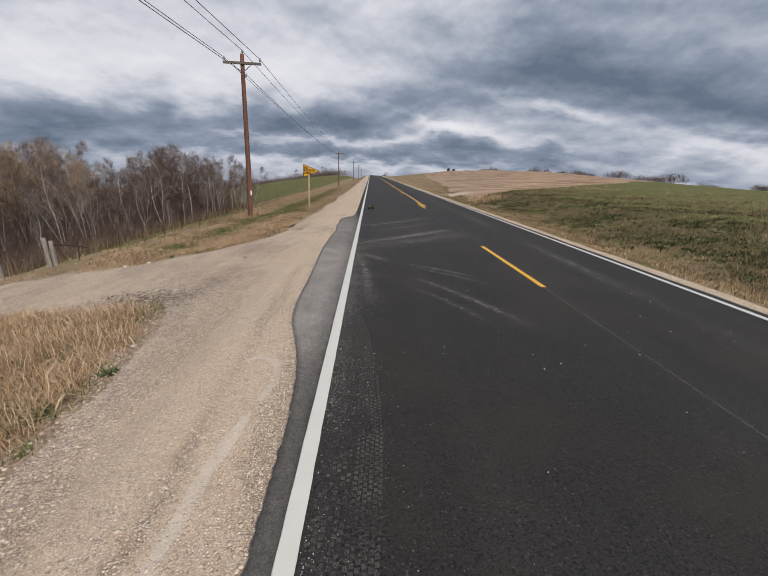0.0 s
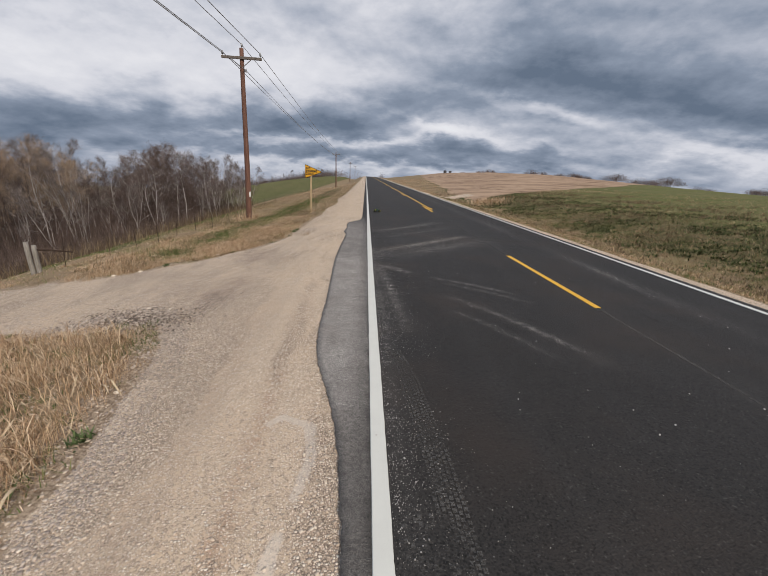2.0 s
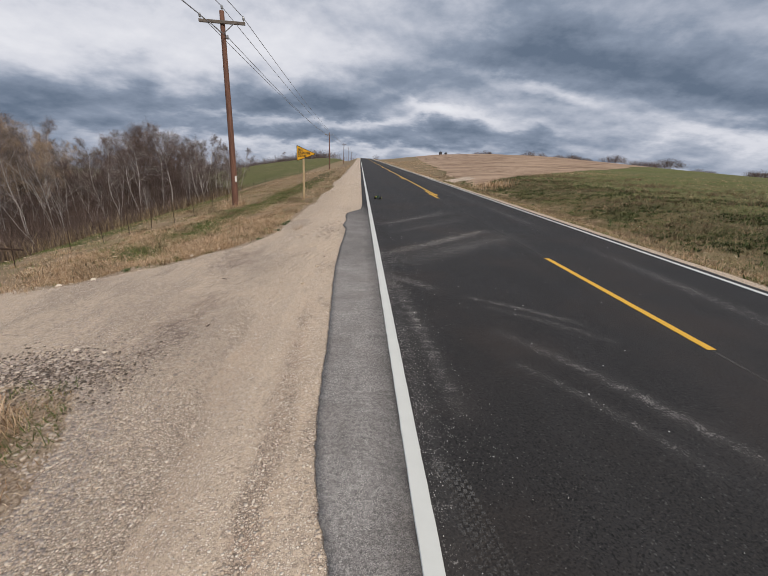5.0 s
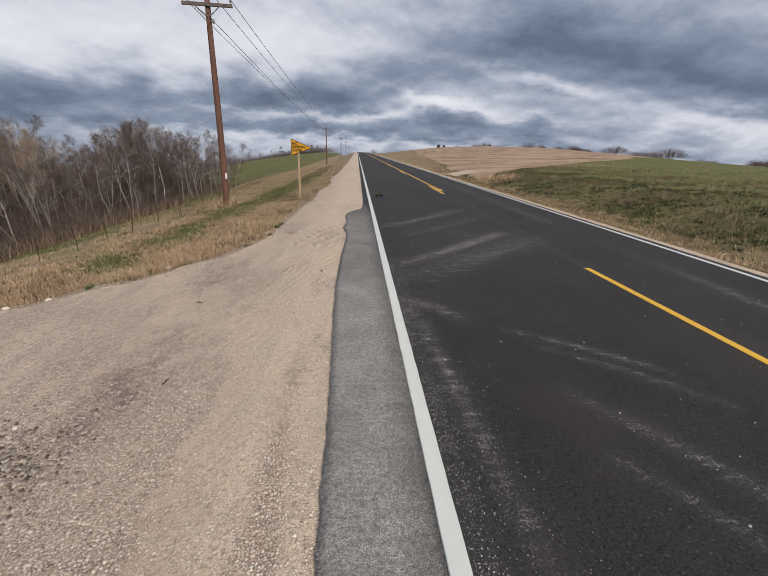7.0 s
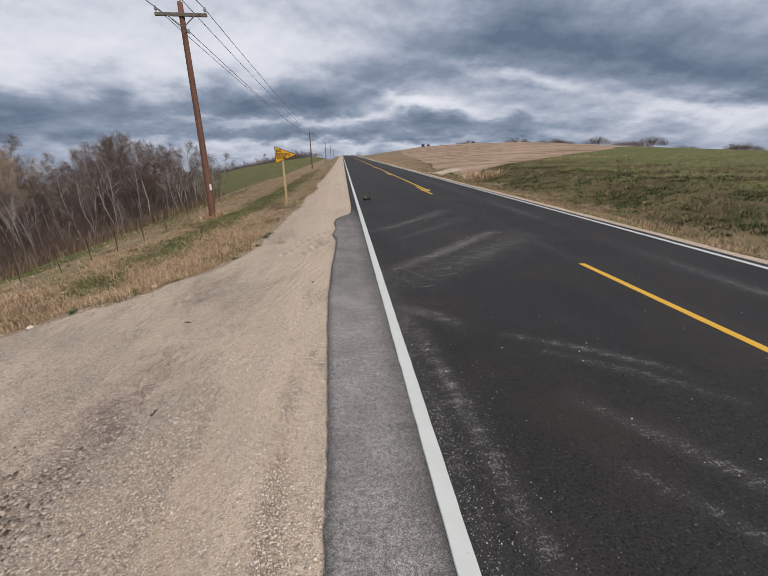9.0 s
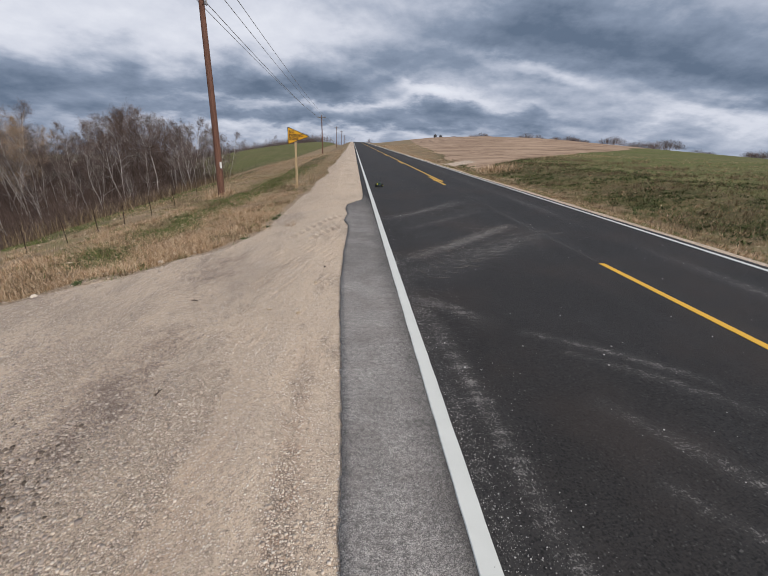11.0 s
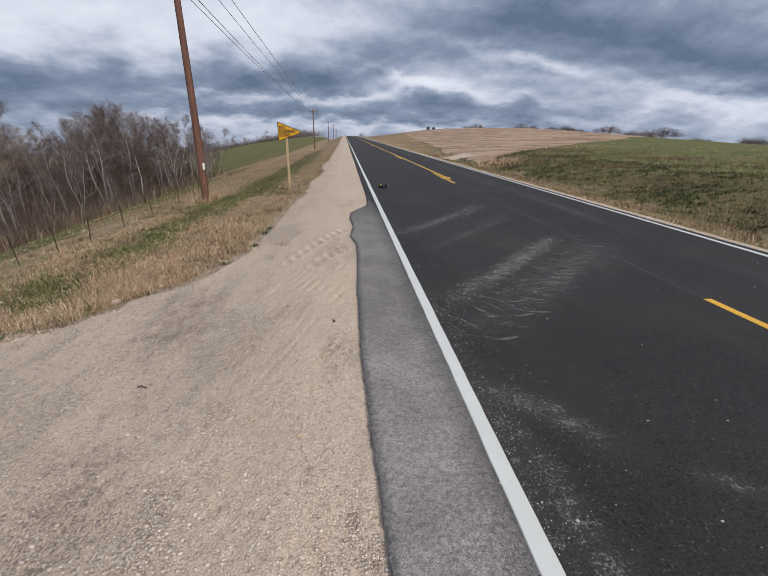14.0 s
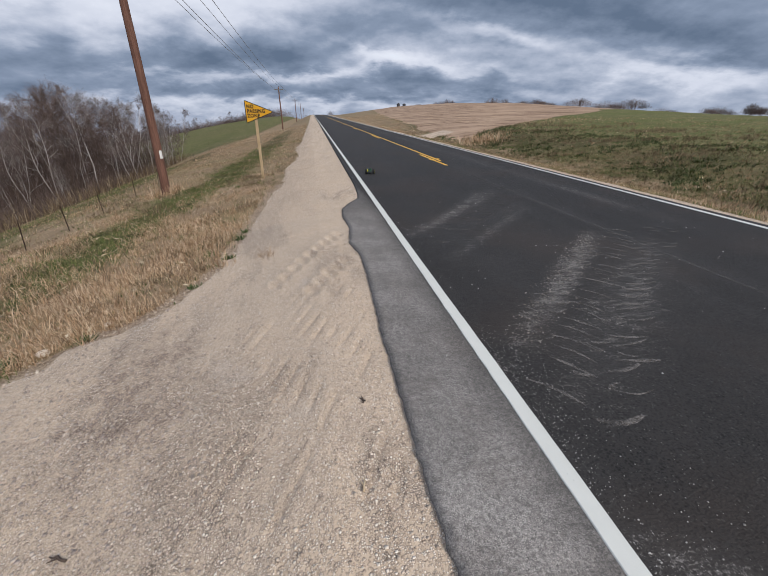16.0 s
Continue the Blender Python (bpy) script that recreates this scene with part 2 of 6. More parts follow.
def mat_ground():
    """Gravel, dry grass, green field, stubble and leaf litter, by what lies where."""
    m, n = material("ground")
    p = n.pos
    edge = n.math("SUBTRACT", n.noise(p, 1.7, 6.0, 0.65), 0.5)
    # crushed limestone: packed fines, and patches where the stones lie bare
    vein = n.add("ShaderNodeMapping", {"Vector": p, "Rotation": (0, 0, -0.27), "Scale": (1.5, 0.5, 1.0)}).outputs[0]
    bare = n.math("ADD", n.math("MULTIPLY", n.noise(vein, 2.0, 6.0, 0.68), 0.65), n.math("MULTIPLY", n.noise(p, 0.55, 4.0, 0.6), 0.5))
    bare = n.math("ADD", bare, n.math("MULTIPLY", n.math("SUBTRACT", n.noise(p, 11.0, 4.0, 0.75), 0.5), 0.3))
    bare = n.steps(n.math("ADD", bare, n.math("MULTIPLY", attr(n, "coarse"), 0.17)), 0.6, 0.78)
    def pebbles(scale, lo, hi):
        """Single stones: how much of one covers each place, its own tone, and its roundness."""
        v = n.add("ShaderNodeTexVoronoi", {"Vector": n.add("ShaderNodeVectorMath", (p, n.add("ShaderNodeVectorMath", (n.add("ShaderNodeTexNoise", {"Vector": p, "Scale": scale * 1.7, "Detail": 2.0}).outputs["Color"], (0.35 / scale,) * 3), op="MULTIPLY").outputs[0]), op="ADD").outputs[0], "Scale": scale})
        tone = n.add("ShaderNodeSeparateColor", (v.outputs["Color"],))
        there = n.math("LESS_THAN", tone.outputs[1], n.steps(bare, 0.0, 1.0, lo, hi))
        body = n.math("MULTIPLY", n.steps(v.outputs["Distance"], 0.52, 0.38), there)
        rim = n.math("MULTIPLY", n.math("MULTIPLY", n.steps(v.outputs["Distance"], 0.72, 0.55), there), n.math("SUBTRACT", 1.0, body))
        dome = n.math("MULTIPLY", n.steps(v.outputs["Distance"], 0.56, 0.1), there)
        return body, rim, tone.outputs[0], dome

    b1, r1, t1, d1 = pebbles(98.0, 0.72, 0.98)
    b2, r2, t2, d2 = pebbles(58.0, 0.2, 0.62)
    fines = n.mix(n.steps(n.noise(p, 24.0, 6.0, 0.8), 0.3, 0.7), (0.43, 0.335, 0.245, 1), (0.66, 0.53, 0.40, 1))
    fines = n.mix(n.steps(n.noise(p, 4.5, 6.0, 0.72), 0.48, 0.66, 0.0, 0.45), fines, (0.30, 0.235, 0.18, 1))
    fines = n.mix(n.steps(n.noise(p, 1.1, 4.0, 0.6), 0.4, 0.68, 0.0, 0.5), fines, (0.66, 0.50, 0.35, 1))
    # browner where stones lie bare, their small shadows put into the colour
    fines = n.mix(n.math("MULTIPLY", bare, 0.5), fines, (0.28, 0.218, 0.167, 1))
    fines = n.mix(n.steps(n.noise(p, 150.0, 3.0, 0.8), 0.35, 0.65, 0.0, 0.35), fines, (0.80, 0.69, 0.56, 1))
    fines = n.mix(n.math("MULTIPLY", attr(n, "rust"), n.steps(n.noise(p, 7.0, 5.0, 0.75), 0.4, 0.62, 0.15, 0.7)), fines, (0.40, 0.265, 0.185, 1))
    grav = fines
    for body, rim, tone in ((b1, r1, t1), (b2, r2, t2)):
        # dark ring round each stone: shade of the gaps put into the colour
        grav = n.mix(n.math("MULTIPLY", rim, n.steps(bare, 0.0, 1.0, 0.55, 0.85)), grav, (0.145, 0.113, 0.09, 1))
        grav = n.mix(body, grav, n.ramp(tone, (0.0, (0.42, 0.335, 0.26)), (0.25, (0.55, 0.44, 0.345)), (0.7, (0.74, 0.62, 0.50)), (1.0, (0.90, 0.82, 0.71))))
    damp = n.steps(n.math("ADD", n.math("MULTIPLY", attr(n, "damp"), 0.45), n.math("ADD", n.math("ADD", n.math("MULTIPLY", n.noise(p, 3.4, 6.0, 0.75), 0.75), n.math("MULTIPLY", n.noise(p, 19.0, 5.0, 0.8), 0.4)), n.math("MULTIPLY", t1, 0.3))), 1.0, 1.16)
    grav = n.mix(damp, grav, n.mix(0.25, n.mix(1.0, grav, (0.52, 0.49, 0.50, 1), blend="MULTIPLY"), (0.15, 0.125, 0.12, 1)))
    pale = n.steps(n.math("ADD", attr(n, "chalk"), n.math("MULTIPLY", edge, 1.2)), 0.5, 0.8, 0.0, 0.75)
    grav = n.mix(pale, grav, n.mix(0.35, (0.66, 0.60, 0.535, 1), grav))
    dist = n.math("ADD", n.math("MULTIPLY", d1, 0.5), d2)
    # soil and thatch under the grass
    t = n.noise(p, 9.0, 6.0, 0.7)
    straw = n.mix(t, (0.13, 0.096, 0.063, 1), (0.42, 0.315, 0.205, 1))
    straw = n.mix(n.steps(n.noise(p, 0.33, 6.0, 0.75), 0.45, 0.62, 0.0, 0.5), straw, (0.20, 0.18, 0.08, 1))
    straw = n.mix(n.steps(n.noise(p, 1.4, 6.0, 0.78), 0.5, 0.64, 0.0, 0.4), straw, (0.12, 0.09, 0.058, 1))
    soil = n.mix(n.steps(n.noise(p, 26.0, 5.0, 0.8), 0.36, 0.64), (0.15, 0.105, 0.075, 1), (0.50, 0.40, 0.30, 1))
    straw = n.mix(n.steps(n.math("ADD", attr(n, "soil"), n.math("MULTIPLY", edge, 1.4)), 0.25, 0.6, 0.0, 0.85), straw, soil)
    lush = n.mix(n.steps(n.noise(p, 7.0, 6.0, 0.8), 0.35, 0.7), (0.03, 0.034, 0.013, 1), (0.15, 0.14, 0.062, 1))
    lush = n.mix(n.steps(n.noise(p, 0.5, 6.0, 0.7), 0.46, 0.58, 0.0, 0.6), lush, n.mix(n.noise(p, 11.0, 4.0, 0.8), (0.07, 0.05, 0.03, 1), (0.29, 0.22, 0.13, 1)))
    lush = n.mix(n.steps(n.noise(p, 0.12, 4.0, 0.6), 0.5, 0.66, 0.0, 0.55), lush, (0.17, 0.15, 0.07, 1))
    row = n.noise(n.add("ShaderNodeMapping", {"Vector": p, "Rotation": (0, 0, 0.35), "Scale": (0.05, 0.9, 1.0)}).outputs[0], 1.0, 4.0, 0.6, 0.3)
    ring = n.add("ShaderNodeVectorMath", (n.add("ShaderNodeVectorMath", (p, (75.0, 150.0, 0.0)), op="SUBTRACT").outputs[0],), op="LENGTH").outputs["Value"]
    furrow = n.noise(n.add("ShaderNodeCombineXYZ", (n.math("MULTIPLY", ring, 0.42), n.math("MULTIPLY", n.noise(p, 0.05, 2.0, 0.5), 6.0), 0.0)).outputs[0], 1.0, 3.0, 0.7)
    stub = n.mix(n.steps(n.math("ADD", n.math("MULTIPLY", row, 0.22), n.math("MULTIPLY", furrow, 0.78)), 0.36, 0.6), (0.19, 0.125, 0.085, 1), (0.50, 0.365, 0.262, 1))
    stub = n.mix(n.math("MULTIPLY", n.noise(p, 3.0, 5.0, 0.7), 0.35), stub, (0.2, 0.13, 0.085, 1))
    litter = n.mix(n.noise(p, 3.0, 6.0, 0.75), (0.035, 0.024, 0.018, 1), (0.13, 0.085, 0.06, 1))
    pasture = n.mix(n.steps(n.noise(p, 4.0, 6.0, 0.78), 0.34, 0.68), (0.065, 0.072, 0.026, 1), (0.27, 0.25, 0.115, 1))
    pasture = n.mix(n.steps(n.noise(n.add("ShaderNodeMapping", {"Vector": p, "Scale": (0.25, 1.0, 1.0)}).outputs[0], 0.3, 4.0, 0.6), 0.42, 0.62), pasture, n.mix(0.5, pasture, (0.09, 0.13, 0.03, 1)))
    pasture = n.mix(n.steps(n.noise(p, 1.1, 6.0, 0.75), 0.45, 0.62, 0.0, 0.5), pasture, (0.075, 0.09, 0.03, 1))
    lush = n.mix(n.math("MULTIPLY", attr(n, "olive"), 0.85), lush, pasture)
    g = n.steps(n.math("ADD", attr(n, "green"), edge), 0.35, 0.65)
    col = n.mix(g, straw, lush)
    weed = n.steps(n.math("ADD", attr(n, "weeds"), n.math("MULTIPLY", edge, 1.5)), 0.4, 0.75, 0.0, 0.75)
    col = n.mix(weed, col, n.mix(n.noise(p, 6.0, 6.0, 0.75), (0.05, 0.035, 0.022, 1), (0.15, 0.12, 0.062, 1)))
    col = n.mix(n.steps(n.math("ADD", attr(n, "stubble"), n.math("MULTIPLY", edge, 0.4)), 0.4, 0.6), col, stub)
    col = n.mix(n.steps(n.math("ADD", attr(n, "litter"), n.math("MULTIPLY", edge, 0.6)), 0.35, 0.65), col, litter)
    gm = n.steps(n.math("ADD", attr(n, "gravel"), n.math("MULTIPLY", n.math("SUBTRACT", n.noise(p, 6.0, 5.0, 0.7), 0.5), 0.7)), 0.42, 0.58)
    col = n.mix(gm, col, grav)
    bump = n.math("ADD", n.math("MULTIPLY", n.math("MULTIPLY", dist, gm), 0.65), n.math("MULTIPLY", n.noise(p, 15.0, 6.0, 0.75), 0.8))
    return finish(m, n, col, 0.95, bump, 0.8, 0.012, spec=0.1)


def mat_paint(name, a, b, worn=0.5):
    m, n = material(name)
    wear = n.noise(n.pos, 34.0, 6.0, 0.75)
    col = n.mix(n.noise(n.pos, 4.0, 5.0, 0.7), (*a, 1), (*b, 1))
    col = n.mix(n.steps(wear, 0.66, 0.74, 0.0, worn), col, (0.08, 0.078, 0.075, 1))
    return finish(m, n, col, 0.6, n.noise(n.pos, 180.0, 3.0, 0.7), 0.4, 0.003)


def mat_plain(name, a, b, scale=8.0, rough=0.6, metal=0.0, stretch=(1, 1, 1), bump=0.2, spec=0.3, dist=0.004):
    m, n = material(name)
    v = n.add("ShaderNodeMapping", {"Vector": n.pos, "Scale": stretch}).outputs[0]
    t = n.noise(v, scale, 6.0, 0.65)
    col = n.mix(n.steps(t, 0.3, 0.7), (*a, 1), (*b, 1))
    col = n.mix(n.steps(n.noise(n.pos, scale * 0.13, 3.0, 0.5), 0.4, 0.8, 0.0, 0.4), col, tuple(0.7 * c for c in a) + (1,))
    return finish(m, n, col, rough, t, bump, dist, metal, spec)


def mat_blades(name, *stops):
    """Grass and twigs: every blade its own tone."""
    m, n = material(name)
    rnd = n.geo.outputs["Random Per Island"]
    col = n.ramp(rnd, *stops)
    patch = n.noise(n.pos, 0.6, 4.0, 0.6)
    col = n.mix(n.steps(patch, 0.35, 0.7, 0.0, 0.45), col, n.mix(0.5, col, (0.1, 0.075, 0.045, 1)))
    return finish(m, n, col, 0.8, spec=0.15)


def mat_bark(name, a, b, scars):
    m, n = material(name)
    band = n.noise(n.add("ShaderNodeMapping", {"Vector": n.pos, "Scale": (2.0, 2.0, 9.0)}).outputs[0], 1.4, 5.0, 0.7)
    col = n.mix(n.noise(n.pos, 3.0, 5.0, 0.7), (*a, 1), (*b, 1))
    col = n.mix(n.steps(band, 0.56, 0.68, 0.0, scars), col, (0.035, 0.03, 0.027, 1))
    return finish(m, n, col, 0.85, band, 0.4, 0.02, spec=0.15)


def mat_crumbled(name, tone, lo, hi, most):
    """A thin film of dust or mud, worn through in spots and stretches."""
    m, n = material(name)
    spots = n.math("ADD", n.math("MULTIPLY", n.noise(n.pos, 75.0, 4.0, 0.75), 0.6), n.math("MULTIPLY", n.noise(n.pos, 3.5, 3.0, 0.6), 0.45))
    col = n.mix(n.noise(n.pos, 40.0, 4.0, 0.7), tuple(0.7 * c for c in tone) + (1,), (*tone, 1))
    return finish(m, n, col, 0.95, spec=0.1, clear=n.steps(spots, lo, hi, 0.0, most))


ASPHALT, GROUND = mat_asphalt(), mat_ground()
WHITE = mat_paint("white_road_paint", (0.70, 0.71, 0.67), (0.58, 0.59, 0.555), 0.6)
YELLOW = mat_paint("yellow_road_paint", (0.80, 0.47, 0.05), (0.70, 0.39, 0.04), 0.4)
POLE = mat_plain("treated_pole_wood", (0.10, 0.05, 0.036), (0.19, 0.098, 0.07), 6.0, 0.8, stretch=(6, 6, 0.35), bump=0.5, dist=0.01)
ARM = mat_plain("weathered_arm_wood", (0.10, 0.085, 0.075), (0.19, 0.165, 0.145), 8.0, 0.85, stretch=(1, 6, 6))
STEEL = mat_plain("galvanised_steel", (0.25, 0.25, 0.26), (0.38, 0.38, 0.39), 20.0, 0.5, 0.8)
GLASS = mat_plain("glazed_insulator", (0.2, 0.21, 0.22), (0.32, 0.33, 0.34), 10.0, 0.25, spec=0.6)
CABLE = mat_plain("power_cable", (0.22, 0.22, 0.23), (0.30, 0.30, 0.31), 5.0, 0.6, 0.3)
SIGN = mat_plain("yellow_sign_sheeting", (0.58, 0.30, 0.014), (0.66, 0.35, 0.02), 2.0, 0.45, bump=0.02)
BLACK = mat_plain("black_sign_ink", (0.012, 0.012, 0.012), (0.02, 0.02, 0.02), 5.0, 0.6, bump=0.0)
POST = mat_plain("sawn_post_wood", (0.34, 0.25, 0.14), (0.48, 0.37, 0.23), 8.0, 0.85, stretch=(5, 5, 0.5), bump=0.4)
GREY = mat_plain("silvered_fence_wood", (0.17, 0.155, 0.135), (0.33, 0.31, 0.28), 8.0, 0.9, stretch=(6, 6, 0.5), bump=0.6, dist=0.012)
RUST = mat_plain("rusty_steel_post", (0.035, 0.026, 0.022), (0.08, 0.05, 0.035), 15.0, 0.85, 0.2)
TAG = mat_plain("white_pole_tag", (0.7, 0.7, 0.68), (0.8, 0.8, 0.78), 4.0, 0.5, bump=0.05)
STONE = mat_blades("limestone_chips", (0.0, (0.44, 0.355, 0.28)), (0.35, (0.54, 0.445, 0.355)), (0.75, (0.63, 0.53, 0.43)), (1.0, (0.76, 0.675, 0.575)))
STONE_DARK = mat_blades("grey_stone_chips", (0.0, (0.29, 0.245, 0.215)), (0.5, (0.43, 0.36, 0.31)), (1.0, (0.60, 0.52, 0.44)))
GRIT = mat_blades("grey_road_grit", (0.0, (0.22, 0.21, 0.20)), (0.6, (0.40, 0.385, 0.37)), (1.0, (0.62, 0.60, 0.575)))
CLOD = mat_blades("soil_clods", (0.0, (0.07, 0.055, 0.045)), (0.6, (0.15, 0.12, 0.10)), (1.0, (0.27, 0.225, 0.19)))
MUD_LUMP = mat_blades("mud_lumps", (0.0, (0.11, 0.098, 0.09)), (0.5, (0.21, 0.19, 0.175)), (1.0, (0.36, 0.335, 0.31)))
MUD = mat_crumbled("dried_mud", (0.27, 0.25, 0.235), 0.40, 0.66, 0.7)
DRY = mat_blades("dry_grass", (0.0, (0.17, 0.10, 0.058)), (0.35, (0.40, 0.26, 0.15)), (0.7, (0.60, 0.43, 0.27)), (1.0, (0.78, 0.62, 0.45)))
FRESH = mat_blades("green_grass", (0.0, (0.05, 0.072, 0.02)), (0.5, (0.10, 0.135, 0.04)), (1.0, (0.19, 0.21, 0.075)))
WEEDS = mat_blades("withered_weeds", (0.0, (0.085, 0.06, 0.04)), (0.5, (0.17, 0.12, 0.075)), (0.85, (0.26, 0.2, 0.12)), (1.0, (0.4, 0.33, 0.22)))
CLOVER = mat_blades("clover_leaves", (0.0, (0.022, 0.038, 0.014)), (0.5, (0.05, 0.078, 0.026)), (1.0, (0.12, 0.155, 0.055)))
OLIVE = mat_blades("olive_pasture", (0.0, (0.085, 0.10, 0.036)), (0.5, (0.20, 0.205, 0.08)), (0.8, (0.35, 0.31, 0.16)), (1.0, (0.54, 0.455, 0.29)))
HUSK = mat_plain("corn_husk", (0.44, 0.34, 0.22), (0.60, 0.49, 0.35), 20.0, 0.8)
BIRCH = mat_bark("birch_bark", (0.31, 0.285, 0.27), (0.58, 0.55, 0.52), 0.8)
LIMB = mat_bark("grey_limb_bark", (0.20, 0.175, 0.165), (0.38, 0.34, 0.325), 0.3)
BROWN_BARK = mat_bark("brown_bark", (0.06, 0.045, 0.037), (0.13, 0.10, 0.082), 0.4)
TWIG_PALE = mat_blades("pale_twigs", (0.0, (0.08, 0.065, 0.06)), (0.6, (0.155, 0.127, 0.12)), (1.0, (0.30, 0.26, 0.245)))
TWIG_RED = mat_blades("russet_twigs", (0.0, (0.065, 0.046, 0.042)), (0.6, (0.13, 0.095, 0.088)), (1.0, (0.25, 0.195, 0.18)))
TWIG_GOLD = mat_blades("golden_twigs", (0.0, (0.20, 0.14, 0.10)), (0.5, (0.34, 0.25, 0.175)), (1.0, (0.50, 0.385, 0.275)))
RUBBER = mat_plain("toy_rubber", (0.012, 0.012, 0.012), (0.025, 0.025, 0.025), 30.0, 0.85)
TOY_GREEN = mat_plain("toy_green_shell", (0.010, 0.016, 0.013), (0.02, 0.06, 0.034), 12.0, 0.4)
TOY_LIME = mat_plain("toy_lime_panel", (0.62, 0.66, 0.03), (0.7, 0.72, 0.05), 12.0, 0.4)
TOY_DARK = mat_plain("toy_dark_chassis", (0.02, 0.022, 0.025), (0.05, 0.055, 0.06), 12.0, 0.5)


# ---------------------------------------------------------------- building helpers
def mesh_of(name, bm, *mats, smooth=False):
    me = bpy.data.meshes.new(name)
    bm.to_mesh(me)
    bm.free()
    for m in mats:
        me.materials.append(m)
    if smooth:
        me.polygons.foreach_set("use_smooth", [True] * len(me.polygons))
    return me


def part(name, bm, mat, parent, label="", smooth=False):
    """One mesh object under a thing or under a part, in the thing's own axes."""
    ob = new(name, mesh_of(name, bm, mat, smooth=smooth))
    ob.parent = parent
    if label:
        ob["label"] = label
    return ob


def thing(name, m, label, category, group="", kind=""):
    ob = new(name)
    ob.matrix_world = m
    ob.empty_display_size = 0.2
    return tagged(ob, label, category, group, kind)


def box(bm, x0, y0, z0, x1, y1, z1, bevel=0.0):
    made = bmesh.ops.create_cube(bm, size=1.0, matrix=Matrix.LocRotScale(((x0 + x1) / 2, (y0 + y1) / 2, (z0 + z1) / 2), None, (x1 - x0, y1 - y0, z1 - z0)))
    if bevel:
        edges = list({e for v in made["verts"] for e in v.link_edges})
        bmesh.ops.bevel(bm, geom=edges, offset=bevel, segments=2, profile=0.6, affect="EDGES")
    return bm


def tube(bm, pts, radii, sides=8, cap=True):
    """A tapered tube along points."""
    rings, pts = [], [Vector(p) for p in pts]
    for k, (p, r) in enumerate(zip(pts, radii)):
        d = (pts[min(k + 1, len(pts) - 1)] - pts[max(k - 1, 0)]).normalized()
        a = d.orthogonal().normalized() if abs(d.z) < 0.95 else (Vector((1, 0, 0)) - d * d.x).normalized()
        b = d.cross(a)
        rings.append([bm.verts.new(p + r * (math.cos(t) * a + math.sin(t) * b)) for t in [2 * math.pi * i / sides for i in range(sides)]])
    for u, v in zip(rings, rings[1:]):
        for i in range(sides):
            bm.faces.new((u[i], u[(i + 1) % sides], v[(i + 1) % sides], v[i]))
    if cap:
        bm.faces.new(rings[0][::-1]), bm.faces.new(rings[-1])
    return bm


def arrays_mesh(name, verts, sizes, loops, mat):
    """A mesh from numpy arrays: vertices, corners of each face, and the corner indices."""
    me = bpy.data.meshes.new(name)
    me.vertices.add(len(verts)), me.loops.add(len(loops)), me.polygons.add(len(sizes))
    me.vertices.foreach_set("co", np.asarray(verts, np.float32).ravel())
    me.loops.foreach_set("vertex_index", np.asarray(loops, np.int32))
    me.polygons.foreach_set("loop_start", np.r_[0, np.cumsum(sizes)[:-1]].astype(np.int32))
    me.materials.append(mat)
    me.update(calc_edges=True)
    return me


def blades(name, base, tall, wide, lean, mat, rng, heading=None, droop=0.35):
    """Grass blades or twigs: base points, heights, widths, how far each tip leans out."""
    n = len(base)
    h = rng.uniform(0, 2 * np.pi, n) if heading is None else heading
    out = np.stack([np.cos(h), np.sin(h), 0 * h], -1)
    side = np.stack([-np.sin(h), np.cos(h), 0 * h], -1) * (wide / 2)[:, None]
    up = np.array([0, 0, 1.0])
    mid = base + up * (tall * 0.6)[:, None] + out * (lean * droop)[:, None]
    tip = base + up * tall[:, None] + out * lean[:, None]
    v = np.stack([base - side, base + side, mid + side * 0.7, mid - side * 0.7, tip], 1).reshape(-1, 3)
    k = (np.arange(n) * 5)[:, None]
    loops = (k + np.array([0, 1, 2, 3, 3, 2, 4])).ravel()
    return arrays_mesh(name, v, np.tile([4, 3], n), loops, mat)


# ---------------------------------------------------------------- the lie of the land
def ss(a, b, v):
    t = np.clip((v - a) / (b - a), 0, 1)
    return t * t * (3 - 2 * t)


WL, CL, RW = -0.39, 2.99, 5.66     # painted lines: near edge line, middle, far edge line
ROAD_R = 5.88                      # far edge of the asphalt
EDGE_Y = (-60, 1.3, 2.3, 2.9, 3.4, 3.8, 4.3, 4.75, 5.4, 6.6, 8.0, 9.0, 10.5, 12.0, 12.6, 13.1, 13.9, 14.7, 15.2, 15.6, 16.2, 16.8, 18, 4000)
EDGE_X = (-0.56, -0.57, -0.59, -0.63, -0.70, -0.79, -0.92, -1.00, -1.03, -1.05, -1.10, -1.13, -1.12, -1.07, -1.08, -1.17, -1.10, -1.16, -1.13, -1.00, -0.72, -0.66, -0.63, -0.63)


def wob(x, y, scale, seed=0.0):
    """Cheap smooth unevenness in -1..1."""
    x, y = x / scale + seed, y / scale - seed
    return (np.sin(x * 1.7 + 1.3 * np.sin(y * 1.1)) + np.sin(y * 1.9 + 1.7 * np.sin(x * 0.8 + 2.0)) + np.sin((x + y) * 1.3 + 0.7)) / 3


def road_edge(y):
    return np.interp(y, EDGE_Y, EDGE_X) + 0.005 * wob(y, 0 * y, 0.16) + 0.009 * wob(y, 0 * y, 0.035, 2.0)


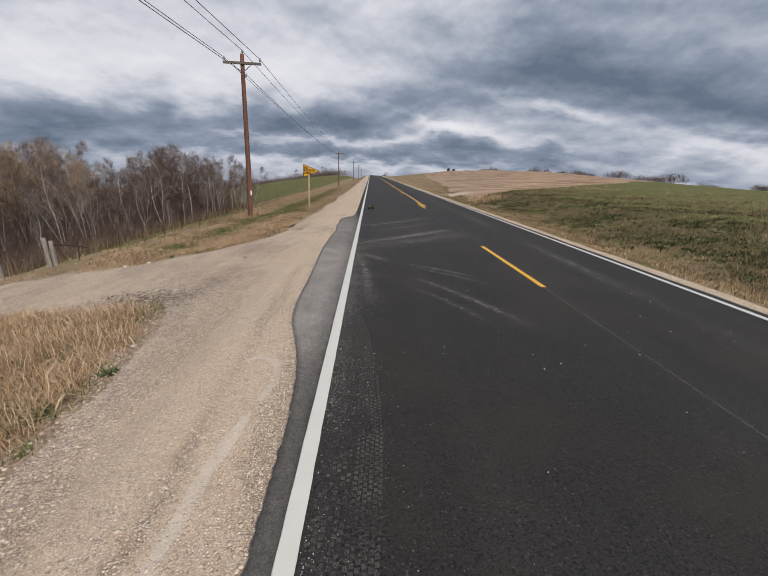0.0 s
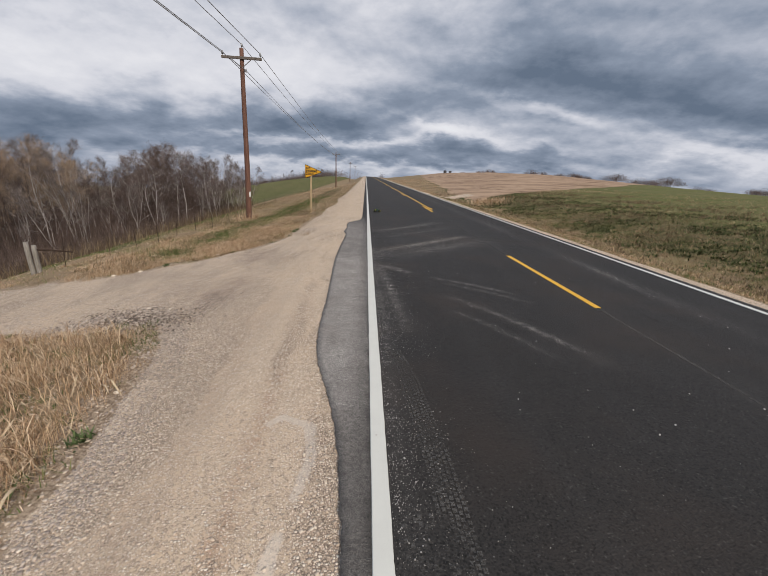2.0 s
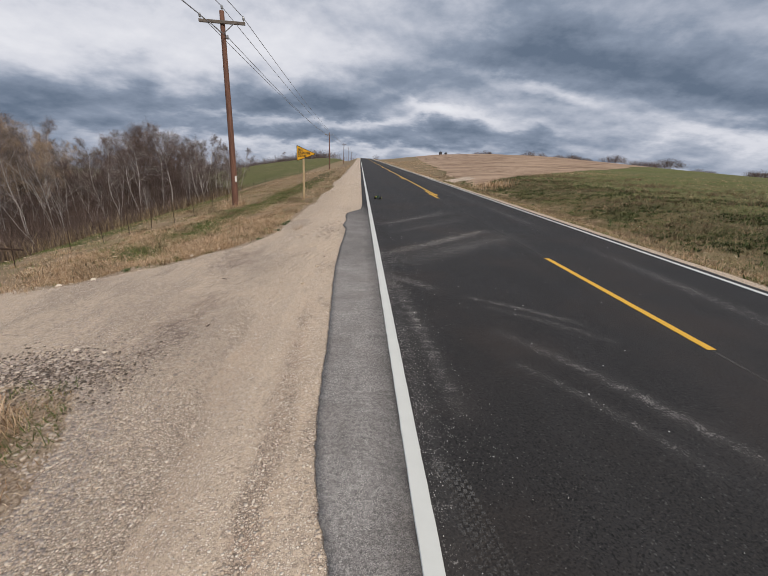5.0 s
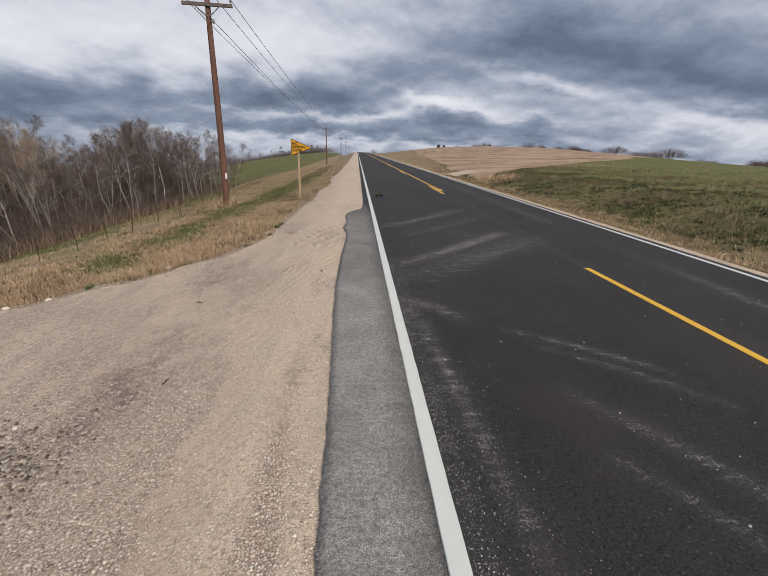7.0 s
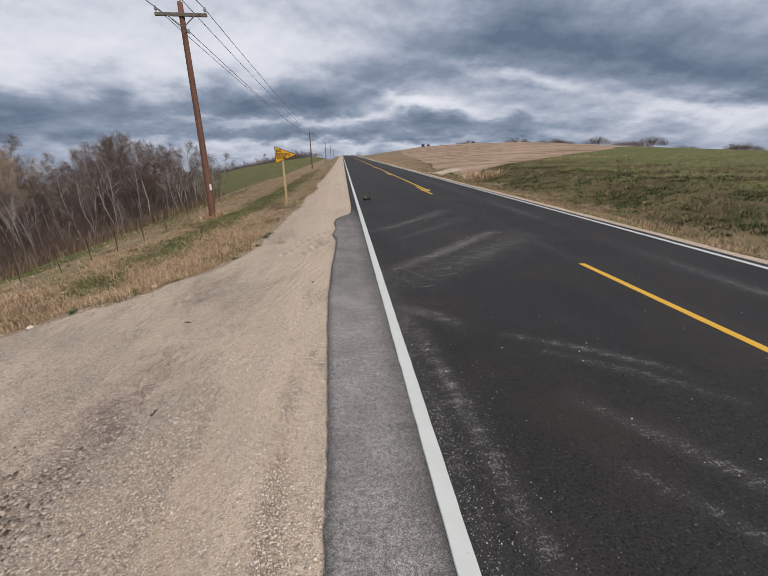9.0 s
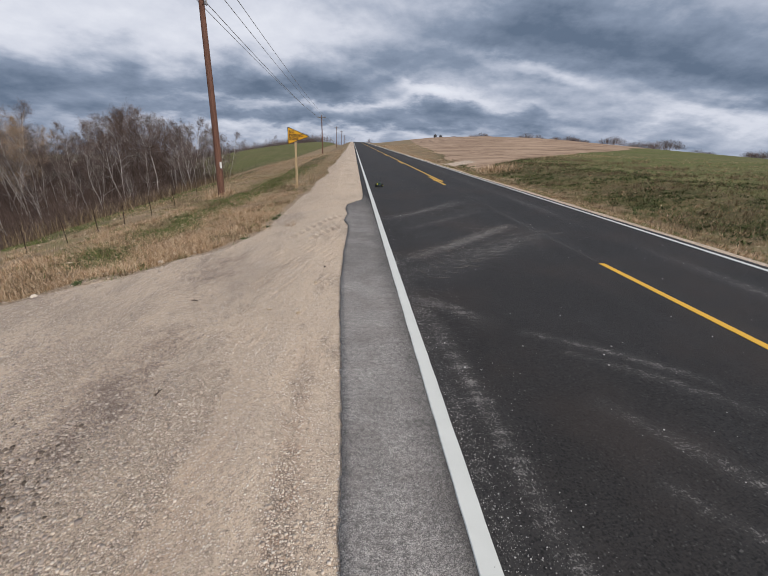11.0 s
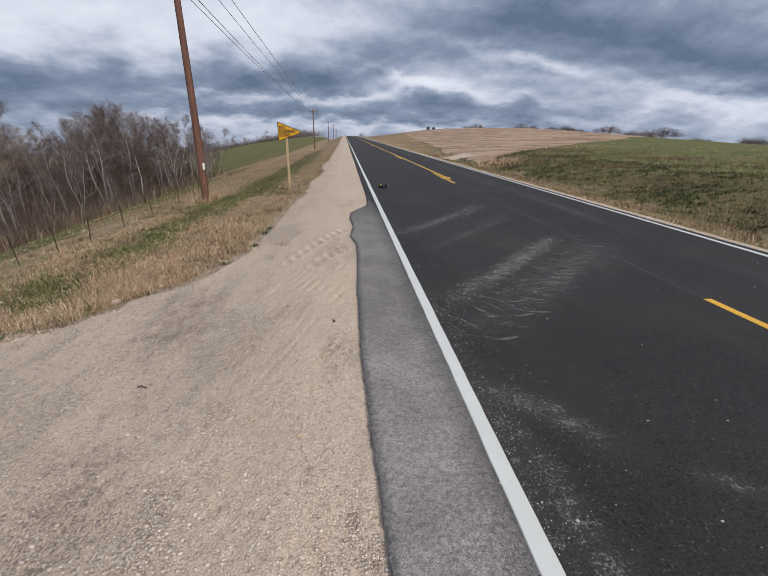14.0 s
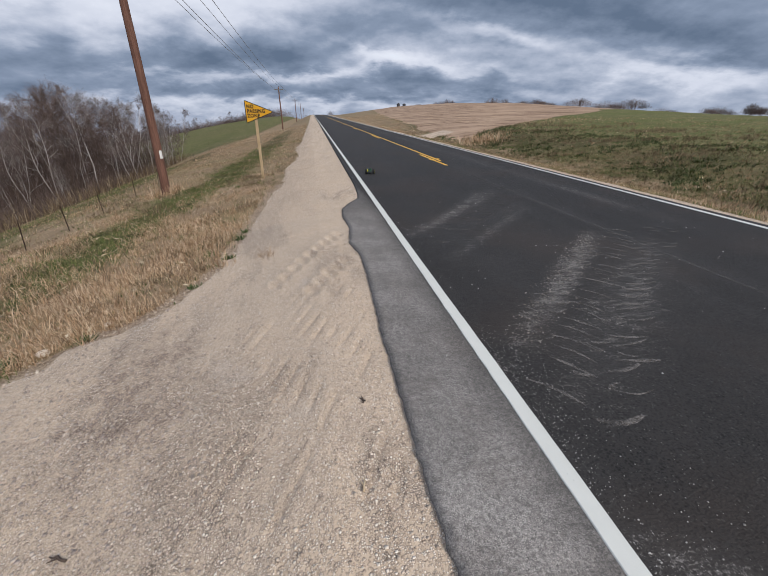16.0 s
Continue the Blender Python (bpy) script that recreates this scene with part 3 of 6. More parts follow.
def rise(y):
    """Height of the road: level, then over the crest."""
    over = np.maximum(y - 230.0, 0)
    return -np.minimum(over * over * 0.00022, 0.055 * over)


LEFT_NEAR = ((-400, -14), (-120, -9), (-60, -7.5), (-40, -7.2), (-28, -6.6), (-20, -4.9), (-14, -2.75), (-11, -1.9), (-8, -1.2), (-5.5, -0.8), (-4, -0.5), (-3, -0.34), (-2.2, -0.17), (-1.6, -0.05), (-1.0, -0.022), (-0.6, -0.022))
LEFT_FAR = ((-400, -22), (-120, -15), (-70, -10.5), (-41, -4.6), (-30, -2.3), (-21, -0.8), (-15, -0.7), (-12, -1.6), (-8, -2.3), (-5, -1.15), (-3, -0.35), (-2.2, -0.17), (-1.0, -0.022), (-0.6, -0.022))
RIGHT_NEAR = ((5.7, -0.05), (6.3, -0.06), (7.0, -0.2), (8.3, -0.5), (9.6, -0.62), (11, -0.42), (13, -0.02), (16, 0.25), (20, 0.42), (40, 1.05), (60, 1.3), (90, 0.7), (150, -1.5), (300, -10), (900, -30))
RIGHT_FAR = ((5.7, -0.05), (6.3, -0.06), (10, -0.3), (14, 0.1), (19, 0.7), (27, 1.9), (44, 4.3), (62, 4.5), (80, 3.6), (100, 2.5), (142, 1.2), (250, -1), (400, -8), (900, -30))


def knots(x, table):
    return np.interp(x, [k[0] for k in table], [k[1] for k in table])


def land(x, y):
    """Height of the ground."""
    x, y = np.asarray(x, float), np.asarray(y, float)
    f = ss(48, 135, y)
    left = knots(x, LEFT_NEAR) * (1 - f) + knots(x, LEFT_FAR) * f
    g = ss(58, 150, y)
    right = knots(x, RIGHT_NEAR) * (1 - g) + knots(x, RIGHT_FAR) * g
    z = np.where(x < 2.5, left, right)
    far = np.maximum(y - 205.0, 0)
    roadside = np.exp(-np.maximum(np.abs(x - 2.5) - 4, 0) / 14)
    z = z + rise(y) * np.maximum(roadside, ss(180, 500, y)) - np.where(np.abs(x) > 6, np.minimum((far / 90) ** 1.5 * 1.2, 16), 0) * (1 - roadside)
    away = np.clip(np.minimum(np.abs(x - road_edge(y)), np.abs(x - ROAD_R)) / 3.0, 0, 1)
    rough = np.where(drive(x, y) > 0.5, 0.012, 0.05)
    z = z + away * rough * wob(x, y, 0.55) + away * 0.05 * wob(x, y, 2.6, 1.0) * np.clip(np.abs(x) / 8, 0, 1)
    # wheel ruts in the shoulder and lug prints
    z = z - 0.018 * np.exp(-((x + 1.75 + 0.03 * y) / 0.28) ** 2) * (y < 14) 
    here = ss(8.6, 9.4, y) * ss(12.0, 11.4, y) * ss(-2.5, -2.2, x) * ss(-1.12, -1.3, x) + 0.5 * ss(4.5, 6.0, y) * ss(9.5, 8.5, y) * ss(-2.2, -1.9, x) * ss(-1.2, -1.5, x)
    u = (x - 0.42 * (y - 10) + 0.03 * wob(x, y, 0.6)) / 0.15
    u = np.abs(u - np.round(u))
    z = z + here * (0.014 * np.exp(-(((u - 0.26) / 0.13) ** 2)) - 0.020 * np.exp(-((u / 0.15) ** 2))) * np.clip(0.3 + 1.4 * wob(x * 1.3, y * 0.8, 0.19, 2.0), 0, 1)
    for k in range(9):
        for row, (a, b) in enumerate(((-2.16, 12.1), (-1.72, 11.65))):
            cx, cy = a + 0.105 * k, b + 0.19 * k
            if row and k > 4:
                continue
            q = ((x - cx) * 0.9 + (y - cy) * 0.3) ** 2 / 0.055 ** 2 + ((y - cy) * 0.9 - (x - cx) * 0.3) ** 2 / 0.11 ** 2
            z = z - 0.032 * np.exp(-q) + 0.013 * np.exp(-((np.sqrt(q) - 1.6) ** 2) * 3)
    under = (x > road_edge(y) + 0.25) & (x < ROAD_R - 0.25)
    return np.where(under, np.minimum(z, rise(y) - 0.14), z)


def drive(x, y):
    """1 on the gravel shoulder and the farm drive, 0 on grass."""
    near = np.interp(x, (-30, -9, -6, -4.9, -4.3, -3.7, -3.25, -2.95, -2.6, -2.3), (7.8, 6.8, 6.6, 6.6, 6.2, 6.05, 5.95, 5.4, 4.25, 2.6))
    farside = np.interp(x, (-30, -12, -8, -6.4, -5.2, -4.2, -3.4, -3.0, -2.85, -2.75), (13.5, 11.2, 10.2, 10.3, 10.9, 11.5, 12.2, 13.2, 15.5, 19.0))
    near = near + 0.16 * wob(x, y, 0.45, 3.0) + 0.1 * wob(x, y, 0.17, 1.0)
    farside = farside + 0.2 * wob(x, y, 0.5, 6.0) + 0.12 * wob(x, y, 0.19, 4.0)
    side = np.interp(y, (-60, 0, 2.2, 3.6, 5.4, 6.4, 10, 13, 15.5, 19, 34, 80, 4000), (-2.3, -2.32, -2.36, -2.42, -2.8, -3.15, -3.2, -3.1, -2.8, -2.65, -2.5, -2.2, -1.9))
    side = side + 0.2 * ss(16, 30, y) * wob(y, x, 2.4, 5.0) + 0.09 * wob(y, x, 0.4) + 0.07 * wob(x, y, 0.15, 2.0) + 0.09 * wob(y, x, 1.7, 1.0)
    shoulder = ss(0.18, -0.18, side - x)
    lane = ss(-0.2, 0.2, y - near) * ss(0.2, -0.2, y - farside)
    left = np.maximum(shoulder, lane) * (x < 0)
    right = ss(6.75, 6.35, x) * (x > 0)
    field_gate = ss(3.0, 1.5, np.abs(y - 47 - 0.5 * (x - 7))) * (x > 5) * ss(14, 11, x)
    return np.maximum(np.maximum(left, right), field_gate)


def grid(name, xs, ys, mat, height, masks, cut=None):
    """A sheet over a net of uneven steps, with its masks as attributes."""
    X, Y = np.meshgrid(xs, ys)
    Z = height(X, Y)
    nx, ny = len(xs), len(ys)
    k = (np.arange(ny - 1)[:, None] * nx + np.arange(nx - 1)).ravel()
    loops = np.stack([k, k + 1, k + nx + 1, k + nx], -1).ravel()
    me = arrays_mesh(name, np.stack([X, Y, Z], -1).reshape(-1, 3), np.full(len(k), 4), loops, mat)
    for key, fn in masks.items():
        me.attributes.new(key, "FLOAT", "POINT").data.foreach_set("value", np.asarray(fn(X, Y), np.float32).ravel())
    me.polygons.foreach_set("use_smooth", np.ones(len(k), bool))
    return new(name, me)


def steps(*pieces):
    """Joins runs (start, end, step) into one list of positions."""
    out = []
    for a, b, s in pieces:
        out += list(np.arange(a, b - 1e-6, s))
    return np.array(out + [pieces[-1][1]])


def growing(start, end, first, ratio):
    out, p, s = [], start, first
    while p < end:
        out.append(p)
        p, s = p + s, s * ratio
    return np.array(out + [end])


def woods(x, y):
    """1 under the trees on the low ground."""
    edge = np.interp(y, (-30, 10, 22, 34, 50, 62, 75), (-19, -18, -17.5, -17, -17, -18, -40))
    return ss(1.5, -1.5, x - edge) * ss(78, 68, y)


def stubble(x, y):
    bound = np.interp(y, (33, 40, 44, 50, 60, 70, 79, 88, 140, 240), (9.6, 11.5, 14.0, 19.5, 28.0, 38.0, 50.0, 58.0, 110, 190)) + 0.5 * wob(x, y, 6.0)
    inner = np.interp(y, (36, 60, 90, 140, 300), (9.5, 11.8, 15.0, 20.0, 38.0)) + 0.6 * wob(x, y, 5.0, 2.0)
    return ss(0.8, -0.8, x - bound) * ss(-1.0, 1.0, x - inner) * ss(34, 37, y)


def greenness(x, y):
    right = ss(9.6, 11.4, x + 0.5 * wob(x, y, 1.3)) * (0.85 + 0.15 * wob(x, y, 5.0)) * (x > 0) * (1 - (0.75 + 0.35 * wob(x, y, 4.0, 3.0)) * ss(40, 58, y) * ss(2.0, -2.0, x - np.interp(y, (36, 60, 90, 140, 300), (9.5, 11.8, 15.0, 20.0, 38.0)))) + 0.25 * (x > 7.4) * (x < 10.5)
    bank_green = 0.95 * np.exp(-((x + np.interp(y, (14, 18, 26, 40), (6.5, 6.1, 5.2, 4.8)) + 0.25 * wob(x, y, 1.5)) / 1.15) ** 2) * ss(10, 14, y) * ss(80, 50, y)
    low = 0.75 * np.exp(-((x + 12.5) / 2.5) ** 2) * ss(14, 20, y) * ss(60, 46, y)
    field = ss(58, 72, y) * ss(-9.5, -12.5, x)
    near = 0.22 * (x < -3) * (y < 6) * (0.5 + 0.5 * wob(x, y, 0.7))
    return np.where(x > 2, right, np.maximum(np.maximum(bank_green, low), np.maximum(field, near)))


def coarse(x, y):
    """Where the stones lie loose on the gravel: the windrow, ridges between wheel tracks, the ragged edge of the asphalt."""
    u = x + 0.035 * (y - 2)
    near = 1.2 * np.exp(-((u + 2.05) / 0.3) ** 2) + 0.75 * np.exp(-((u + 1.19 + 0.03 * wob(y, x, 0.5)) / 0.07) ** 2) + 0.8 * np.exp(-((x - road_edge(y)) / 0.17) ** 2) - 0.7 * np.exp(-((u + 1.5) / 0.2) ** 2) - 0.7 * np.exp(-((u + 1.0) / 0.12) ** 2)
    lane = 0.4 * ss(-1.9, -2.5, x) * ss(4, 6, y) + 0.45 * wob(x * 2, y * 0.6, 0.7, 4.0)
    far = 0.5 * ss(14, 18, y) * ss(-1.6, -2.4, x)
    return (x < -0.4) * np.clip(0.25 + near * ss(8.5, 6.5, y) + lane + far, -0.6, 1.2)


def chalk_lines(x, y):
    """Pale ridges of lime squeezed up along the wheel tracks."""
    out = 0 * x
    for line in (((-1.02, 1.2), (-0.99, 1.9), (-0.92, 2.5)), ((-0.88, 2.75), (-0.83, 3.05), (-0.88, 3.4), (-1.1, 3.5), (-1.18, 3.42))):
        for (ax, ay), (bx, by) in zip(line, line[1:]):
            t = np.clip(((x - ax) * (bx - ax) + (y - ay) * (by - ay)) / ((bx - ax) ** 2 + (by - ay) ** 2), 0, 1)
            out = np.maximum(out, 0.95 * np.exp(-(np.hypot(x - ax - t * (bx - ax), y - ay - t * (by - ay)) / 0.06) ** 2))
    return out


def rubble(x, y):
    """The heap of soil and stones at the corner of the near grass."""
    return np.exp(-((x + 3.85) / 1.0) ** 4 - ((y - 6.4 + 0.35 * (x + 3.85)) / 0.38) ** 2)


ground_masks = {
    "gravel": drive,
    "green": greenness,
    "stubble": stubble,
    "litter": woods,
    "weeds": lambda x, y: np.where(x > 2, (0.32 + 0.35 * wob(x, y, 2.2)) * ss(9.5, 11, x) * ss(22, 16, x), 0.12 * (x > -10) * (y > 9)) * (1 - stubble(x, y)),
    "olive": lambda x, y: 0.8 * ss(58, 72, y) * ss(-9.5, -12.5, x) + (x > 2) * ss(14.2, 16.4, x + 0.6 * wob(x, y, 2.5)) * (1 - stubble(x, y)),
    "damp": lambda x, y: (x < -1.5) * (1.1 * rubble(x, y) + 0.6 * np.exp(-((x + 2.25 + 0.12 * (y - 3)) / 0.1) ** 2) * ss(1.5, 2.5, y) * ss(6.0, 5.0, y) + 0.8 * np.exp(-((x + 2.85 + 0.25 * ss(8.5, 11, y)) / 0.55) ** 2) * ss(5.8, 6.8, y) * ss(12.2, 11.2, y) + 0.42 * ss(-2.4, -3.8, x) * ss(5.5, 6.8, y) * ss(13.0, 11.0, y)) * (0.7 + 0.3 * wob(x, y, 0.9)),
    "soil": lambda x, y: (x < -2) * (y < 9) * (y > -2) * np.clip(drive(x + 0.42, y) + drive(x + 0.1, y + 0.5), 0, 1) + 0.8 * (x < -2) * (y > 9) * (y < 20) * np.clip(drive(x + 0.2, y) + drive(x, y - 0.3), 0, 1),
    "coarse": coarse,
    "chalk": lambda x, y: chalk_lines(x, y) + 0.42 * ss(7, 9, y) * ss(15.5, 13, y) * (x < -0.9) * (x > -2.6),
    "rust": lambda x, y: (x < -0.5) * ss(8, 6, y) * np.clip(np.exp(-((x + 0.035 * (y - 2) + 1.19) / 0.08) ** 2) + 0.5 * np.exp(-((x + 0.035 * (y - 2) + 1.75) / 0.22) ** 2) + 0.35 * np.exp(-((x + 0.75) / 0.12) ** 2), 0, 1),
}
xs = np.concatenate([-growing(9.0, 2600, 0.45, 1.075)[::-1][:-1], steps((-9, -3.2, 0.12), (-3.2, -0.5, 0.028), (-0.5, 5.6, 0.6), (5.6, 14, 0.16), (14, 30, 0.6)), growing(30, 2600, 0.9, 1.085)[1:]])
ys = np.concatenate([-growing(1.0, 220, 0.6, 1.3)[::-1][:-1], steps((-1, 1, 0.09), (1, 6, 0.045), (6, 15, 0.034), (15, 22, 0.12), (22, 50, 0.4)), growing(50, 4200, 0.8, 1.05)[1:]])
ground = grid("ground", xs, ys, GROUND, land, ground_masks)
tagged(ground, "rolling farmland with pale gravel shoulder, dry verge and fields", "ground", kind="structure")


# ---------------------------------------------------------------- the road
def dusty(x, y):
    """Where wheels have dragged dust over the asphalt."""
    d = np.zeros_like(x)

    def track(x0, y0, x1, y1, w, a, bend=0.0):
        dx, dy = x1 - x0, y1 - y0
        l2 = dx * dx + dy * dy
        t = np.clip(((x - x0) * dx + (y - y0) * dy) / l2, 0, 1)
        px, py = x0 + t * dx - bend * 4 * t * (1 - t) * dy / np.sqrt(l2), y0 + t * dy + bend * 4 * t * (1 - t) * dx / np.sqrt(l2)
        r = np.hypot(x - px, y - py)
        return 1.25 * a * np.exp(-(r / (0.7 * w)) ** 2) * (0.45 + 0.55 * np.sin(np.pi * (0.15 + 0.7 * t)))

    for row in ((-0.2, 13.3, 2.2, 16.4, 0.3, 0.42, -0.1), (0.1, 12.2, 2.5, 14.8, 0.28, 0.34, 0.0), (-0.3, 9.9, 0.6, 10.9, 0.22, 0.22, -0.1), (0.0, 10.2, 2.6, 12.95, 0.33, 0.47, -0.03), (0.2, 9.6, 3.0, 12.2, 0.7, 0.36, 0.0), (1.2, 13.8, 2.7, 15.3, 0.25, 0.25, 0.0), (-0.33, 8.6, 0.35, 7.95, 0.24, 0.42, 0.05),
                (0.7, 7.7, 1.9, 6.85, 0.13, 0.42, 0.05), (0.95, 7.3, 2.0, 6.4, 0.13, 0.36, 0.05), (0.8, 6.6, 2.0, 4.5, 0.16, 0.40, 0.08), (0.75, 5.9, 1.5, 4.6, 0.12, 0.38, 0.05),
                (-0.18, 8.2, 0.02, 5.2, 0.17, 0.42, 0.0), (1.0, 14.6, 2.6, 16.6, 0.24, 0.34, -0.1), (2.0, 10.3, 3.3, 12.6, 0.3, 0.2, 0.0)):
        d = np.maximum(d, track(*row))
    d = np.maximum(d, 0.3 * np.exp(-(((x - 1.2) / 1.5) ** 2 + ((y - 12.3) / 2.8) ** 2)) * (0.7 + 0.3 * wob(x, y, 0.5)))
    line = 0.36 * np.exp(-((x - WL - 0.12) / 0.12) ** 2) * ss(0, 4, y) * ss(10, 8, y)
    near = 0.4 * np.exp(-((x - WL - 0.14) / 0.07) ** 2) * ss(16, 10, y) * (0.55 + 0.45 * wob(x, y, 0.7))
    joint = 0.12 * np.exp(-((x - CL + 0.02) / 0.1) ** 2) + 0.14 * np.exp(-((x - CL - 0.1) / 0.25) ** 2)
    lane = 0.58 * np.exp(-((x - 4.5) / 0.25) ** 2) * (0.6 + 0.4 * wob(x, y, 2.0)) + 0.06 * np.exp(-((x - 1.0) / 0.35) ** 2) * ss(18, 10, y)
    side = 0.3 * np.exp(-((x - ROAD_R) / 0.14) ** 2) + 0.22 * np.exp(-np.maximum(x - road_edge(y), 0) / 0.09)
    return np.clip(np.maximum.reduce([d, line, near, joint, lane, side]), 0, 1)


def apron(x, y):
    inner = np.interp(y, (0, 3, 5, 8, 12, 15.5, 17, 18), (-0.45, -0.45, -0.44, -0.43, -0.44, -0.46, -0.56, -0.7))
    wide = ss(2.4, 4.6, y) * ss(15.9, 13.6, y) * (0.8 + 0.2 * wob(x, y, 1.2))
    return (0.55 + 0.45 * ss(0.0, -0.26, x - inner)) * ss(0.02, -0.02, x - inner) * (1 - 0.25 * np.exp(-np.maximum(x - road_edge(y), 0) / 0.02)) * np.clip(0.55 + 0.6 * wide, 0, 1) * (1 - 0.25 * ss(8.5, 10, y)) * (y < 17.5)


def make_road():
    ys = np.concatenate([-growing(0.6, 200, 0.8, 1.35)[::-1][:-1], steps((-0.6, 17, 0.03), (17, 50, 0.4)), growing(50, 900, 0.8, 1.04)[1:]])
    frac = np.concatenate([np.linspace(0, 0.2, 24), np.linspace(0.2, 1, 72)[1:]])
    e = road_edge(ys)
    X = e[:, None] + (ROAD_R + 0.015 * wob(ys, 0 * ys, 0.4) - e)[:, None] * frac
    Y = np.repeat(ys[:, None], len(frac), 1)
    crown = 0.0 * X
    Z = rise(Y) + crown + 0.002 * wob(X, Y, 1.2)
    X, Y = np.hstack([X[:, :1] - 0.012, X, X[:, -1:] + 0.02]), np.hstack([Y[:, :1], Y, Y[:, -1:]])
    Z = np.hstack([Z[:, :1] - 0.14, Z, Z[:, -1:] - 0.14])
    ny, nx = X.shape
    k = (np.arange(ny - 1)[:, None] * nx + np.arange(nx - 1)).ravel()
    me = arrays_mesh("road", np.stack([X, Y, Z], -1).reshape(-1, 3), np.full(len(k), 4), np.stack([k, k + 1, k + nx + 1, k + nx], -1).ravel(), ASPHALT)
    for key, fn in (("dust", dusty), ("apron", apron)):
        me.attributes.new(key, "FLOAT", "POINT").data.foreach_set("value", fn(X, Y).astype(np.float32).ravel())
    return tagged(new("road", me), "fresh black asphalt two-lane road with dusty tyre tracks", "road", kind="structure")


road = make_road()


def stripe(name, x, y0, y1, w, mat, label, step=0.5, ragged=0.0012):
    """A painted line as a thin raised strip with slightly ragged sides."""
    bm, rng = bmesh.new(), np.random.default_rng(int(abs(x * 100) + abs(y0) * 10))
    ys = list(np.arange(y0, min(y1, 40), 0.12 if y0 < 30 else step)) + list(np.arange(max(40, y0), y1, 3.0)) + [y1]
    rows = []
    for y in ys:
        a, b = rng.normal(0, ragged, 2)
        z = float(rise(np.array(y)))
        rows.append([bm.verts.new(q) for q in ((x - w / 2 + a, y, z + 0.001), (x - w / 2 + a + 0.004, y, z + 0.006), (x + w / 2 + b - 0.004, y, z + 0.006), (x + w / 2 + b, y, z + 0.001))])
    for u, v in zip(rows, rows[1:]):
        for i in range(3):
            bm.faces.new((u[i], u[i + 1], v[i + 1], v[i]))
    ob = new(name, mesh_of(name, bm, mat))
    return tagged(ob, label, "road marking", kind="structure")


stripe("edge_line", WL, -40, 700, 0.105, WHITE, "white painted edge line with chipped spots")
stripe("edge_line", RW, -40, 700, 0.105, WHITE, "white painted edge line beside the gravel")
stripe("centre_line", CL + 0.19, 22.6, 700, 0.105, YELLOW, "solid yellow centre line of a no-passing stretch")
for k in range(-2, 24):
    y0 = 6.24 + 15.0 * k
    tagged(stripe("centre_dash", CL, y0, y0 + 3.8, 0.105, YELLOW, "yellow centre dash on black asphalt"), group="centre dashes")


def paving_joint():
    """The seam between the two lanes: a narrow ragged line of pale grit."""
    r = np.random.default_rng(61)
    y = np.r_[np.arange(-4, 24, 0.05), np.arange(24, 120, 0.5)]
    x = CL - 0.02 + 0.01 * wob(y, 0 * y, 0.8) + r.normal(0, 0.002, len(y))
    w = 0.02 * r.uniform(0.4, 1.3, len(y))
    v = np.stack([np.stack([x - w, y, 0 * y + 0.0045], -1), np.stack([x + w, y, 0 * y + 0.0045], -1)], 1).reshape(-1, 3)
    k = 2 * np.arange(len(y) - 1)[:, None]
    me = arrays_mesh("paving_joint", v, np.full(len(y) - 1, 4), (k + np.array([0, 1, 3, 2])).ravel(), JOINT)
    tagged(new("paving_joint", me), "pale gritty seam between the asphalt lanes", "seam", kind="structure")


JOINT = mat_crumbled("seam_grit", (0.17, 0.163, 0.155), 0.38, 0.7, 0.7)
paving_joint()


bm = bmesh.new()
for (x0, y0), (x1, y1), (x2, y2) in (((CL - 0.16, 22.95), (CL + 0.1, 23.2), (CL + 0.34, 23.3)),):
    for (a, b), (c, d) in (((x0, y0), (x1, y1)), ((x1, y1), (x2, y2))):
        bm.faces.new([bm.verts.new(q) for q in ((a, b - 0.09, 0.0075), (c, d - 0.12, 0.0075), (c, d + 0.12, 0.0075), (a, b + 0.09, 0.0075))])
tagged(new("centre_smear", mesh_of("centre_smear", bm, YELLOW)), "yellow paint smear joining dash and solid line", "road marking", kind="structure")


